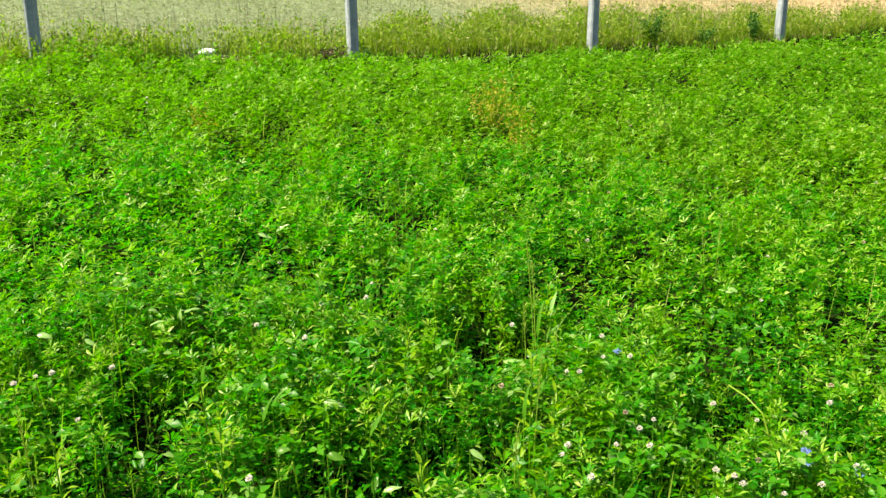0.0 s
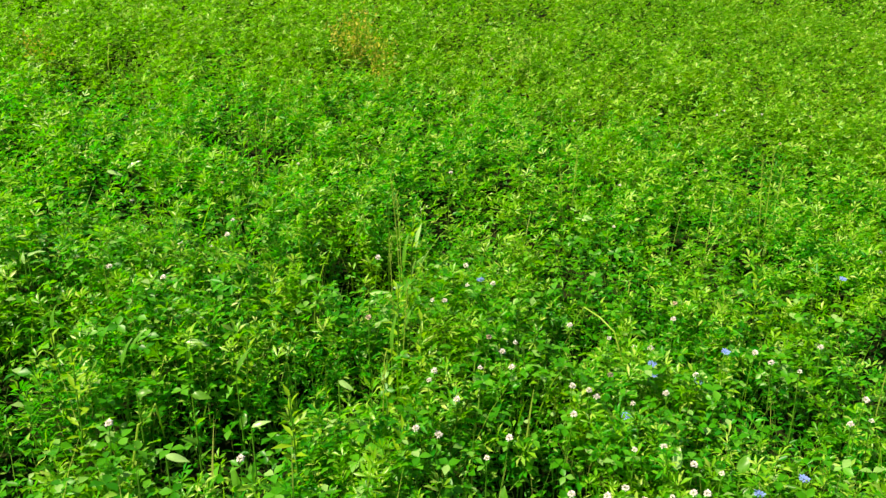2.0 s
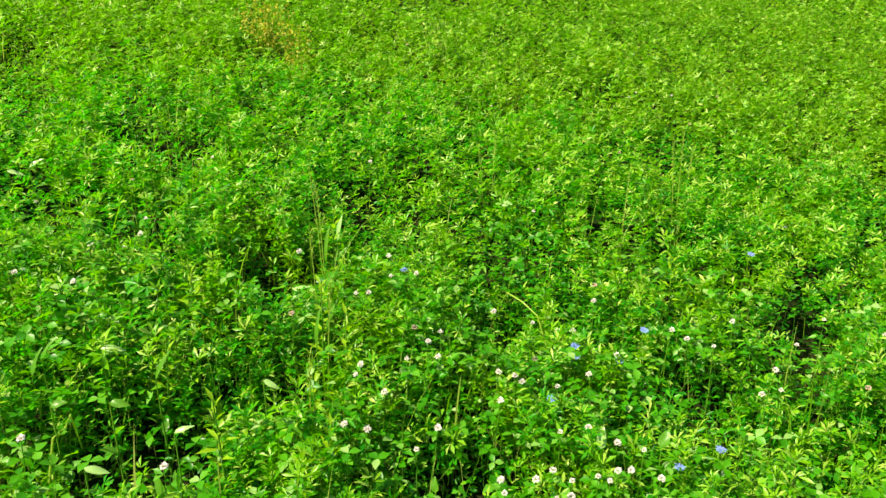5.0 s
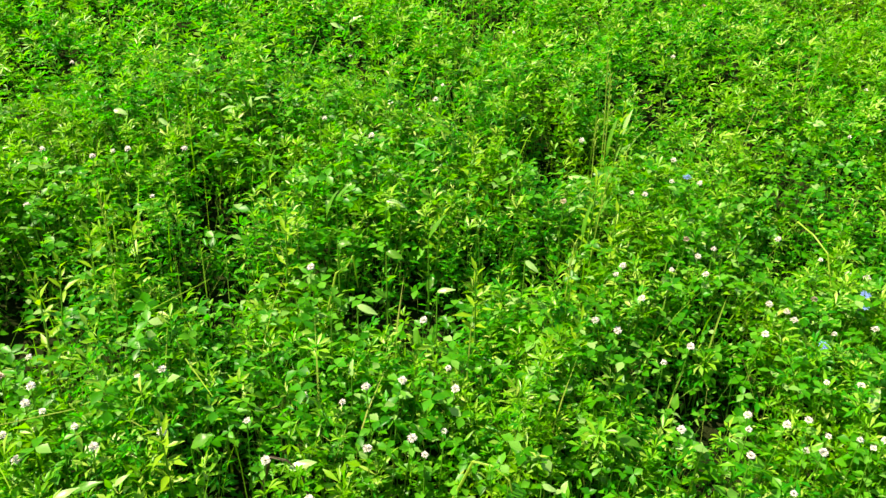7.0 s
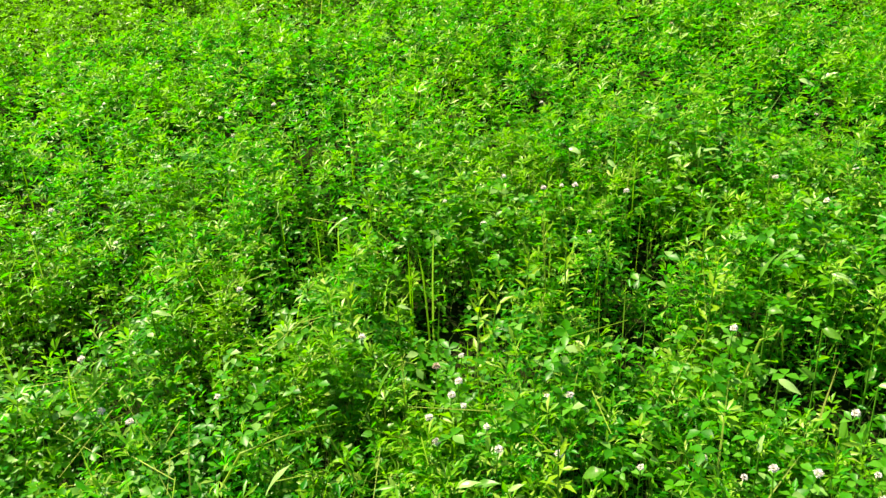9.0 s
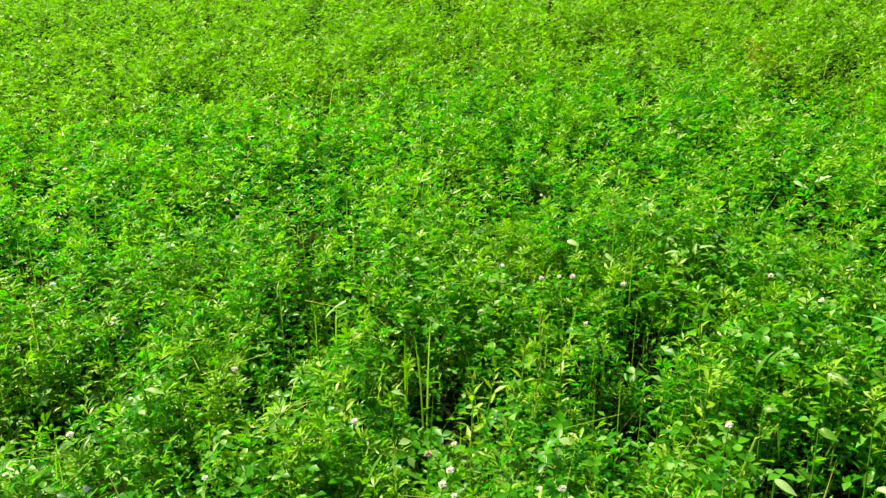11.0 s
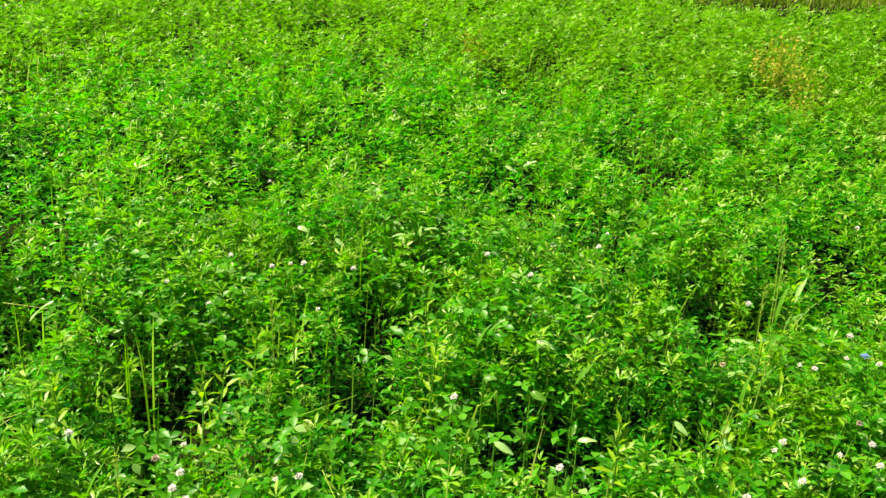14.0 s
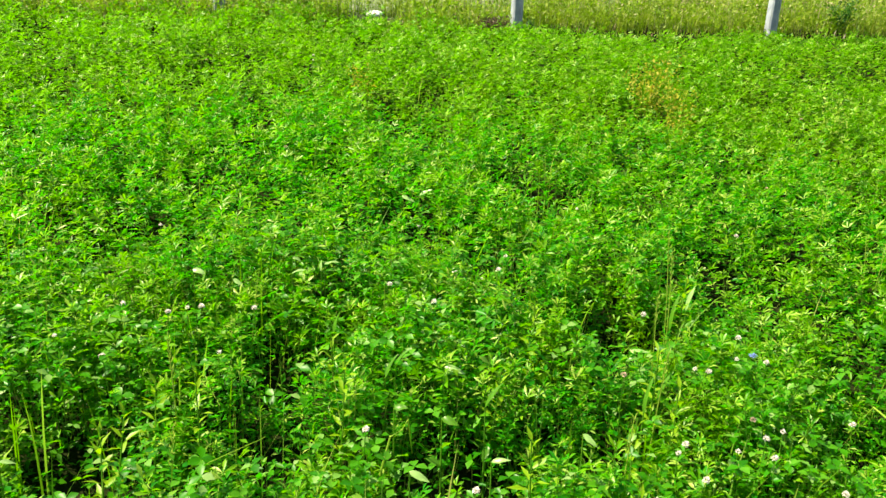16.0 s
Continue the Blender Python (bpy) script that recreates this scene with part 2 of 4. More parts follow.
# ---------------------------------------------------------------- leaves by the thousand
class Heap:
    """Gathers triangles, in arrays, for one mesh."""

    def __init__(self):
        self.verts, self.tris, self.slots, self.count = [], [], [], 0

    def add(self, verts, tris, slot=0):
        """verts: (n, k, 3) for n pieces; tris: (m, 3) within a piece."""
        n, k, _ = verts.shape
        tris = np.asarray(tris)
        every = (np.arange(n)[:, None, None] * k + tris[None] + self.count).reshape(-1, 3)
        self.verts.append(verts.reshape(-1, 3))
        self.tris.append(every)
        self.slots.append(np.full(len(every), slot, np.int32))
        self.count += n * k

    def mesh(self, name, materials):
        v, t, s = np.concatenate(self.verts), np.concatenate(self.tris), np.concatenate(self.slots)
        mesh = bpy.data.meshes.new(name)
        mesh.vertices.add(len(v))
        mesh.vertices.foreach_set("co", v.astype(np.float32).ravel())
        mesh.loops.add(t.size)
        mesh.loops.foreach_set("vertex_index", t.astype(np.int32).ravel())
        mesh.polygons.add(len(t))
        mesh.polygons.foreach_set("loop_start", np.arange(0, t.size, 3, dtype=np.int32))
        mesh.polygons.foreach_set("material_index", s)
        for m in materials:
            mesh.materials.append(m)
        mesh.update(calc_edges=True)
        mesh.validate()
        return mesh


def unit(v):
    return v / np.maximum(np.linalg.norm(v, axis=-1, keepdims=True), 1e-9)


def leaflets(base, way, normal, length, width, rich=True, tip=0.62):
    """Folded leaf blades. base, way, normal: (n, 3); length, width: (n,)."""
    side = unit(np.cross(way, normal))
    normal = np.cross(side, way)
    L, W = length[:, None], width[:, None]
    mid = base + way * L * tip
    if rich == 2:
        left = mid + side * W * 0.5 + normal * W * 0.16
        right = mid - side * W * 0.5 + normal * W * 0.16
        low_l = base + way * L * 0.27 + side * W * 0.36 + normal * W * 0.1
        low_r = base + way * L * 0.27 - side * W * 0.36 + normal * W * 0.1
        end = base + way * L - normal * L * 0.1
        verts = np.stack([base, low_l, left, end, right, low_r, mid], 1)
        return verts, [(0, 6, 1), (1, 6, 2), (2, 6, 3), (3, 6, 4), (4, 6, 5), (5, 6, 0)]
    if rich:
        left = mid + side * W * 0.5 + normal * W * 0.2
        right = mid - side * W * 0.5 + normal * W * 0.2
        end = base + way * L - normal * L * 0.12
        return np.stack([base, left, end, right, mid], 1), [(0, 4, 1), (1, 4, 2), (2, 4, 3), (3, 4, 0)]
    left = mid + side * W * 0.5 + normal * W * 0.12
    right = mid - side * W * 0.5 + normal * W * 0.12
    end = base + way * L - normal * L * 0.12
    return np.stack([base, left, end, right], 1), [(0, 2, 1), (0, 3, 2)]


def rods(a, b, width):
    """Thin three-sided stems from a to b."""
    way = unit(b - a)
    ref = np.where(np.abs(way[:, 2:]) > 0.9, np.array([[1.0, 0, 0]]), np.array([[0, 0, 1.0]]))
    u = unit(np.cross(way, ref))
    v = np.cross(way, u)
    w = width[:, None] * 0.5
    ring = [(u * math.cos(k) + v * math.sin(k)) * w for k in (0, 2.09, 4.19)]
    verts = np.stack([a + ring[0], a + ring[1], a + ring[2], b + ring[0] * 0.6, b + ring[1] * 0.6, b + ring[2] * 0.6], 1)
    return verts, [(0, 1, 4), (0, 4, 3), (1, 2, 5), (1, 5, 4), (2, 0, 3), (2, 3, 5)]


def trefoil(heap, base, way, normal, length, width, rich, slot=0, spread=62.0):
    """Three leaflets on each leaf base."""
    side = unit(np.cross(way, normal))
    for a, s in ((0.0, 1.0), (spread, 0.92), (-spread, 0.92)):
        c, n = math.cos(radians(a)), math.sin(radians(a))
        w = unit(way * c + side * n + rng.normal(0, 0.1, way.shape))
        nn = unit(normal + rng.normal(0, 0.22, way.shape))
        verts, tris = leaflets(base, w, nn, length * s * rng.uniform(0.85, 1.12, len(length)), width * s, rich)
        heap.add(verts, tris, slot)


def scatter(density, keep, lo, hi):
    """Random places of that density per square metre within a box, where keep(x, y) holds."""
    n = int(density * (hi[0] - lo[0]) * (hi[1] - lo[1]))
    x, y = rng.uniform(lo[0], hi[0], n), rng.uniform(lo[1], hi[1], n)
    ok = keep(x, y)
    return x[ok], y[ok]


def crowns(density, keep, lo, hi, shoots=5, spread=0.045):
    """Places in clumps: several shoots rise from each crown."""
    n = int(density / shoots * (hi[0] - lo[0]) * (hi[1] - lo[1]))
    x, y = rng.uniform(lo[0], hi[0], n), rng.uniform(lo[1], hi[1], n)
    wide = spread * np.repeat(rng.uniform(0.6, 1.4, n), shoots)
    x, y = np.repeat(x, shoots) + rng.normal(0, 1, n * shoots) * wide, np.repeat(y, shoots) + rng.normal(0, 1, n * shoots) * wide
    ok = keep(x, y)
    return x[ok], y[ok]


# hollows in the crop where the dark inside shows: x, y, radius
HOLLOWS = [
    (0.06, 1.93, 0.07), (0.54, 1.60, 0.10), (-0.19, 1.73, 0.09), (-0.35, 1.75, 0.05), (-0.77, 1.80, 0.08), (-1.19, 1.60, 0.09),
    (0.15, 2.57, 0.10), (0.75, 1.46, 0.03), (0.58, 3.03, 0.09), (0.32, 2.62, 0.08), (-2.05, 0.91, 0.13), (-1.16, 1.36, 0.06),
    (-1.74, 1.65, 0.06), (-0.80, 2.11, 0.07), (0.85, 2.26, 0.08), (1.77, 2.02, 0.11), (1.99, 2.08, 0.08), (1.34, 1.63, 0.09),
    (1.66, 2.41, 0.09), (1.62, 1.48, 0.07), (-0.34, 2.73, 0.05), (-0.22, 3.59, 0.08), (-1.34, 1.53, 0.06), (-1.02, 0.98, 0.05),
    (-0.48, 1.13, 0.05),
]
# slow dips further up the slope, seen as darker patches
DIPS = [
    (1.16, 5.69, 0.13), (0.77, 5.73, 0.09), (-1.04, 4.87, 0.10), (0.42, 4.98, 0.11), (2.12, 7.05, 0.13),
]

# broad leaves that stand out of the crop: x, y, length, width, heading, pitch
SUNLIT_NEAR = [
    (-1.05, 0.78, 0.093, 0.029, 60, 42), (-0.72, 0.97, 0.050, 0.023, 37, 13),
    (-0.12, 1.62, 0.048, 0.019, 0, 13), (0.86, 1.52, 0.058, 0.035, 61, 63),
    (-0.29, 1.35, 0.039, 0.019, 90, 61), (-0.33, 1.10, 0.057, 0.026, 13, 15), (-0.64, 1.01, 0.051, 0.018, 28, 36), (-0.29, 1.52, 0.054, 0.023, -6, -19),
    (0.16, 1.15, 0.027, 0.020, 61, 57), (0.13, 1.14, 0.033, 0.016, -6, -19), (-1.58, 1.51, 0.081, 0.024, 52, 37), (-1.81, 1.49, 0.054, 0.022, 113, 70),
    (-1.88, 1.08, 0.037, 0.027, 55, 42), (-1.70, 0.97, 0.057, 0.022, 33, -14), (-1.18, 1.33, 0.038, 0.017, 31, -18),
]
SUNLIT_FAR = [
    (-0.29, 1.93, 0.064, 0.027, -9, -9), (0.08, 1.76, 0.048, 0.020, -21, -31), (-0.80, 2.40, 0.057, 0.025, 37, 0), (-0.92, 2.39, 0.035, 0.023, 27, -28),
    (-0.88, 2.32, 0.060, 0.022, 39, 4), (-0.83, 2.38, 0.042, 0.019, 99, 69), (-0.64, 3.10, 0.065, 0.028, 7, 28), (-0.69, 3.00, 0.063, 0.023, -5, -19),
    (-1.19, 2.23, 0.049, 0.028, -3, -14), (1.07, 2.80, 0.049, 0.040, 0, 0), (0.39, 2.65, 0.100, 0.024, 41, 69), (0.21, 2.22, 0.065, 0.015, 0, 0),
    (-1.36, 2.66, 0.066, 0.022, -16, -48), (-1.04, 2.20, 0.048, 0.018, -8, -29),
]
DOCK_NEAR = [
    (-0.17, 1.55, 0.104, 0.029, -54, -58), (-0.14, 1.56, 0.091, 0.023, -72, -63), (1.02, 1.49, 0.054, 0.039, 30, 51), (-0.53, 1.12, 0.051, 0.037, 21, 28),
    (-0.69, 0.99, 0.062, 0.025, 16, 20), (0.40, 1.41, 0.038, 0.026, 80, 61), (0.29, 1.28, 0.055, 0.026, -6, -19), (-1.04, 1.09, 0.117, 0.023, 72, 59),
    (-0.97, 1.13, 0.090, 0.015, 29, -23), (-1.67, 0.65, 0.057, 0.027, 55, 42),
]
DOCK_FAR = [
    (-0.26, 1.72, 0.050, 0.028, -11, -13), (-0.39, 1.74, 0.040, 0.028, -1, 8), (-0.46, 1.91, 0.077, 0.021, 43, 58), (-0.44, 1.96, 0.070, 0.019, 25, 47),
    (0.33, 2.53, 0.135, 0.023, 52, 72), (0.19, 2.17, 0.044, 0.020, 4, 19), (-0.17, 1.86, 0.089, 0.021, 22, 56), (-0.67, 2.07, 0.077, 0.023, 52, 72),
    (0.28, 2.09, 0.099, 0.020, 26, 61), (0.23, 2.02, 0.112, 0.019, 52, 72),
]
BROAD = SUNLIT_NEAR + SUNLIT_FAR + DOCK_NEAR + DOCK_FAR


def hollow_reach(x, y, cx, cy, r):
    """How far from the middle of a hollow, which is longer than wide and opens downhill; 1 at its rim."""
    away = math.hypot(cx, cy)
    ux, uy = cx / away, cy / away
    along = (x - cx) * ux + (y - cy) * uy + 0.03
    across = (y - cy) * ux - (x - cx) * uy
    return (along / (0.06 + 0.8 * r)) ** 2 + (across / (r * 1.25)) ** 2


def in_hollow(x, y):
    """Where the crop stands open, by chance more towards the middle of a hollow."""
    best = np.zeros(len(x))
    for cx, cy, r in HOLLOWS:
        best = np.maximum(best, min(1.0, r / 0.08) * np.exp(-hollow_reach(x, y, cx, cy, r) * 0.6))
    return rng.random(len(x)) < (best - 0.25) * 1.7


def crop_height(x, y):
    """How tall the crop stands, with tufts, dips and the hollows, shorter towards the posts."""
    calm = 1.0 / (1.0 + np.clip(np.hypot(x, y) - 4.0, 0, 9) / 12.0) * (1.0 + 0.35 * np.clip((np.hypot(x, y) - 2.2) / 1.5, 0, 1))
    h = 0.33 * (1.0 + calm * (0.2 * waves(x, y, 0.8, 11) + 0.18 * waves(x, y, 0.4, 14) + 0.24 * waves(x, y, 0.22, 12)))
    for cx, cy, r in HOLLOWS:
        h = h * (1.0 - min(0.86, 0.45 + 5.0 * r) * np.exp(-0.7 * hollow_reach(x, y, cx, cy, r)))
    for cx, cy, r in DIPS:
        d2 = ((x - cx) ** 2 + ((y - cy) * 0.6) ** 2) / (2.0 * r * r)
        h = h * (1.0 - 0.6 * np.exp(-d2))
    for leaf in BROAD:
        d2 = ((x - leaf[0]) ** 2 + (y - leaf[1] + 0.02) ** 2) / (2.0 * 0.04 ** 2)
        h = np.minimum(h, 0.34 - 0.1 * np.exp(-d2))
    edge = np.clip(-past_fence(x, y) / 1.6, 0, 1)
    low = np.where(np.asarray(x) < -1.3, 0.75, np.interp(along_fence(x, y), [8.4, 9.8], [0.42, 0.8]))
    h = h * (1.0 - 0.6 * np.exp(-((x + 2.08) ** 2 + (y - 7.2) ** 2) / 0.08))
    return h * (low + (1 - low) * edge)


def sprigs(heap, x, y, leaves, rich, leaf_len, low=0.35, stem=True, grow=1.0, broad=1.0, crown=0.55, leaf_slot=0):
    """Alfalfa shoots: leaning stems with trefoil leaves all the way up and a star of narrow leaflets round the tip."""
    n = len(x)
    root = np.stack([x, y, ground_z(x, y) - 0.01], -1)
    h = crop_height(x, y) * rng.uniform(0.6, 1.14, n) * grow
    h = np.where(rng.random(n) < 0.07, h * 1.2 + 0.02, h)
    lean = np.stack([rng.normal(0, 0.2, n), rng.normal(0, 0.2, n), np.ones(n)], -1)
    top = root + unit(lean) * h[:, None]
    if stem:
        mid = root + (top - root) * 0.55 + np.concatenate([rng.normal(0, 0.012, (n, 2)), np.zeros((n, 1))], 1)
        for a, b, w in ((root, mid, 0.0034), (mid, top, 0.0024)):
            verts, tris = rods(a, b, np.full(n, w))
            heap.add(verts, tris, 1)
    turn = rng.uniform(0, 2 * np.pi, n)
    vigour = rng.uniform(0.7, 1.3, n)
    slim = rng.uniform(0.22, 0.37, n)
    below = int(round(leaves * (1 - crown)))
    for k in range(leaves):
        tip = k >= below
        if tip:
            step = (k - below + rng.uniform(0, 0.9, n)) / (leaves - below)
            f = 0.82 + 0.18 * step
            rise = np.clip(0.15 + 1.5 * step ** 1.5 + rng.normal(0, 0.3, n), -0.2, 2.4)
        else:
            f = low + (0.84 - low) * (k + rng.uniform(0, 0.9, n)) / max(below, 1)
            rise = np.clip(0.15 + rng.normal(0, 0.35, n), -0.4, 1.0)
        a = turn + k * 2.4 + rng.normal(0, 0.35, n)
        out = unit(np.stack([np.cos(a), np.sin(a), rise], -1))
        at = root + (top - root) * f[:, None]
        reach = leaf_len * rng.uniform(0.4, 1.2, n) * (0.35 if tip else 1.0)
        base = at + out * reach[:, None]
        if stem and not tip and k % 2 == 0:
            verts, tris = rods(at, base, np.full(n, 0.0015))
            heap.add(verts[:, [0, 1, 3]], [(0, 1, 2)], 1)
        way = unit(out + np.stack([np.zeros(n), np.zeros(n), rng.normal(-0.05, 0.3, n)], -1))
        up = np.stack([rng.normal(-0.2, 0.4, n), rng.normal(0.1, 0.4, n), np.ones(n)], -1)
        normal = unit(up - way * (up * way).sum(-1, keepdims=True))
        size = leaf_len * vigour * rng.uniform(0.7, 1.2, n) * (1.05 if tip else 0.65 + 0.5 * f)
        width = size * slim * broad * (0.85 if tip else 1.1)
        # upper leaves of strong shoots take the brighter, sunlit colour
        fresh = (vigour + rng.normal(0, 0.2, n) > 1.0) & (k >= leaves * 0.5)
        for which, slot in ((fresh, 2), (~fresh, leaf_slot)):
            if which.any():
                trefoil(heap, base[which], way[which], normal[which], size[which], width[which], rich and tip, slot, spread=50.0 if tip else 58.0)


def crop_side(x, y):
    return past_fence(x, y) < -0.1 + 0.1 * waves(x, y, 0.6, 21) + np.where(x > -1.3, -0.2, -0.05)


def reach_of(x, y):
    return np.hypot(x, y), np.degrees(np.arctan2(-x, y))


def near_bed(x, y):
    r, a = reach_of(x, y)
    return (r > 0.45) & (r < 2.9) & (a > -56) & (a < 78) & ~in_hollow(x, y)


def middle_bed(x, y):
    r, a = reach_of(x, y)
    return (r >= 2.9) & (r < 4.6) & (a > -54) & (a < 76) & crop_side(x, y)


def upper_bed(x, y):
    r, a = reach_of(x, y)
    return (r >= 4.6) & (r < 6.5) & (a > -54) & (a < 76) & crop_side(x, y)


def far_bed(x, y):
    r, a = reach_of(x, y)
    return (r >= 6.5) & (r < 10.5) & (a > -54) & (a < 76) & crop_side(x, y)


def distant_bed(x, y):
    r, a = reach_of(x, y)
    return (r >= 10.5) & (r < 20) & (a > -54) & (a < 60) & crop_side(x, y)


def outer_bed(x, y):
    r, a = reach_of(x, y)
    seen = (a > -54) & (a < 76)
    return (r > 0.35) & (r < 5.6) & ~(seen & (r > 0.45)) & ~((a > -56) & (a < 78) & (r < 2.9) & (r > 0.45))


crop = Heap()
x, y = crowns(390, near_bed, (-3, -1.8), (3, 3))
sprigs(crop, x, y, 14, 2, 0.03, crown=0.5)
x, y = crowns(430, middle_bed, (-4.7, -1), (4.7, 4.7))
sprigs(crop, x, y, 10, 0, 0.03, low=0.4, stem=False, broad=1.1)
x, y = crowns(420, upper_bed, (-6.6, -1), (6, 6.6))
sprigs(crop, x, y, 8, 0, 0.029, low=0.45, stem=False, broad=1.2, leaf_slot=3)
x, y = crowns(380, far_bed, (-11, 1), (12, 11))
sprigs(crop, x, y, 5, 0, 0.027, low=0.5, stem=False, broad=1.3, leaf_slot=3)
x, y = scatter(95, distant_bed, (-11, 1), (19, 16))
sprigs(crop, x, y, 6, 0, 0.04, low=0.4, stem=False, broad=1.4, leaf_slot=3)
x, y = scatter(45, outer_bed, (-6, -6), (6, 5))
sprigs(crop, x, y, 6, 0, 0.052, low=0.4, stem=False, broad=1.3)


def under_leaves(density, keep, lo, hi, size, rise, leaf_slot=0):
    """Low leaves between the shoots, over the soil."""
    x, y = scatter(density, keep, lo, hi)
    n = len(x)
    base = np.stack([x, y, ground_z(x, y) + crop_height(x, y) * rng.uniform(0.08, rise, n)], -1)
    a = rng.uniform(0, 2 * np.pi, n)
    way = unit(np.stack([np.cos(a), np.sin(a), rng.normal(0.2, 0.4, n)], -1))
    verts, tris = leaflets(base, way, unit(rng.normal(0, 0.4, (n, 3)) + [0, 0, 1.0]), size * rng.uniform(0.7, 1.3, n), size * rng.uniform(0.35, 0.6, n), False)
    crop.add(verts, tris, leaf_slot)


under_leaves(4200, near_bed, (-3, -1.8), (3, 3), 0.03, 0.85)
under_leaves(1500, lambda x, y: (np.hypot(x, y) > 0.6) & (np.hypot(x, y) < 2.8), (-3, -1.0), (3, 3), 0.024, 0.3)
under_leaves(1100, middle_bed, (-4.7, -1), (4.7, 4.7), 0.034, 0.7)
under_leaves(800, upper_bed, (-6.6, -1), (6, 6.6), 0.04, 0.7, 3)
under_leaves(450, far_bed, (-11, 1), (12, 11), 0.05, 0.8, 3)
under_leaves(260, distant_bed, (-11, 1), (19, 16), 0.05, 0.8, 3)
tagged(new("alfalfa_crop", crop.mesh("alfalfa_crop", [ALFALFA, STEM, YOUNG_SUNLIT, FAR_TINTED])), "dense bright green alfalfa crop covering the slope", "crop", kind="stuff")


def clover_bed():
    """White clover: rounder trefoils on long leaf stalks, in patches among the alfalfa near the camera."""
    heap = Heap()

    def patches(x, y):
        return near_bed(x, y) & (waves(x, y, 0.8, 31) + 0.45 * (1.6 - np.hypot(x - 0.4, y - 1.2)) > -0.25)

    x, y = scatter(760, patches, (-3, -1.2), (3, 3))
    n = len(x)
    root = np.stack([x, y, ground_z(x, y)], -1)
    h = crop_height(x, y) * rng.uniform(0.6, 1.02, n)
    top = root + np.stack([rng.normal(0, 0.05, n), rng.normal(0, 0.05, n), h], -1)
    verts, tris = rods(root + (top - root) * 0.4, top, np.full(n, 0.0016))
    heap.add(verts, tris, 1)
    a = rng.uniform(0, 2 * np.pi, n)
    way = unit(np.stack([np.cos(a), np.sin(a), rng.normal(0.15, 0.3, n)], -1))
    up = np.stack([rng.normal(-0.1, 0.3, n), rng.normal(0.05, 0.3, n), np.ones(n)], -1)
    normal = unit(up - way * (up * way).sum(-1, keepdims=True))
    size = rng.uniform(0.018, 0.036, n)
    side = unit(np.cross(way, normal))
    for k in (0, 115, -115):
        w = unit(way * math.cos(radians(k)) + side * math.sin(radians(k)) + rng.normal(0, 0.08, way.shape))
        verts, tris = leaflets(top, w, unit(normal + rng.normal(0, 0.15, way.shape)), size, size * 0.68, 2, 0.55)
        heap.add(verts, tris, 0)
    tagged(new("clover_leaves", heap.mesh("clover_leaves", [CLOVER, STEM])), "patches of round-leaved white clover among the alfalfa", "clover", kind="stuff")


clover_bed()


def blades(heap, x, y, height, width, lean=0.35, slot=0, joints=2, rooted=0.0):
    """Arching grass blades, each a tapering folded strip."""
    n = len(x)
    a = rng.uniform(0, 2 * np.pi, n)
    out = np.stack([np.cos(a), np.sin(a), np.zeros(n)], -1)
    across = np.stack([-np.sin(a), np.cos(a), np.zeros(n)], -1)
    bend = rng.normal(0, lean, n)[:, None]
    root = np.stack([x, y, ground_z(x, y) + rooted], -1)
    rings = []
    for k in range(joints):
        f = k / joints
        c = root + out * bend * height[:, None] * f * f + np.array([0, 0, 1.0]) * height[:, None] * f * (1 - 0.2 * f * np.abs(bend))
        w = width[:, None] * (1 - 0.55 * f) * 0.5
        rings += [c + across * w, c - across * w]
    rings.append(root + out * bend * height[:, None] + np.array([0, 0, 1.0]) * height[:, None] * (1 - 0.25 * np.abs(bend)))
    tris = []
    for k in range(joints - 1):
        b = 2 * k
        tris += [(b, b + 1, b + 3), (b, b + 3, b + 2)]
    b = 2 * (joints - 1)
    tris.append((b, b + 1, b + 2))
    heap.add(np.stack(rings, 1), tris, slot)


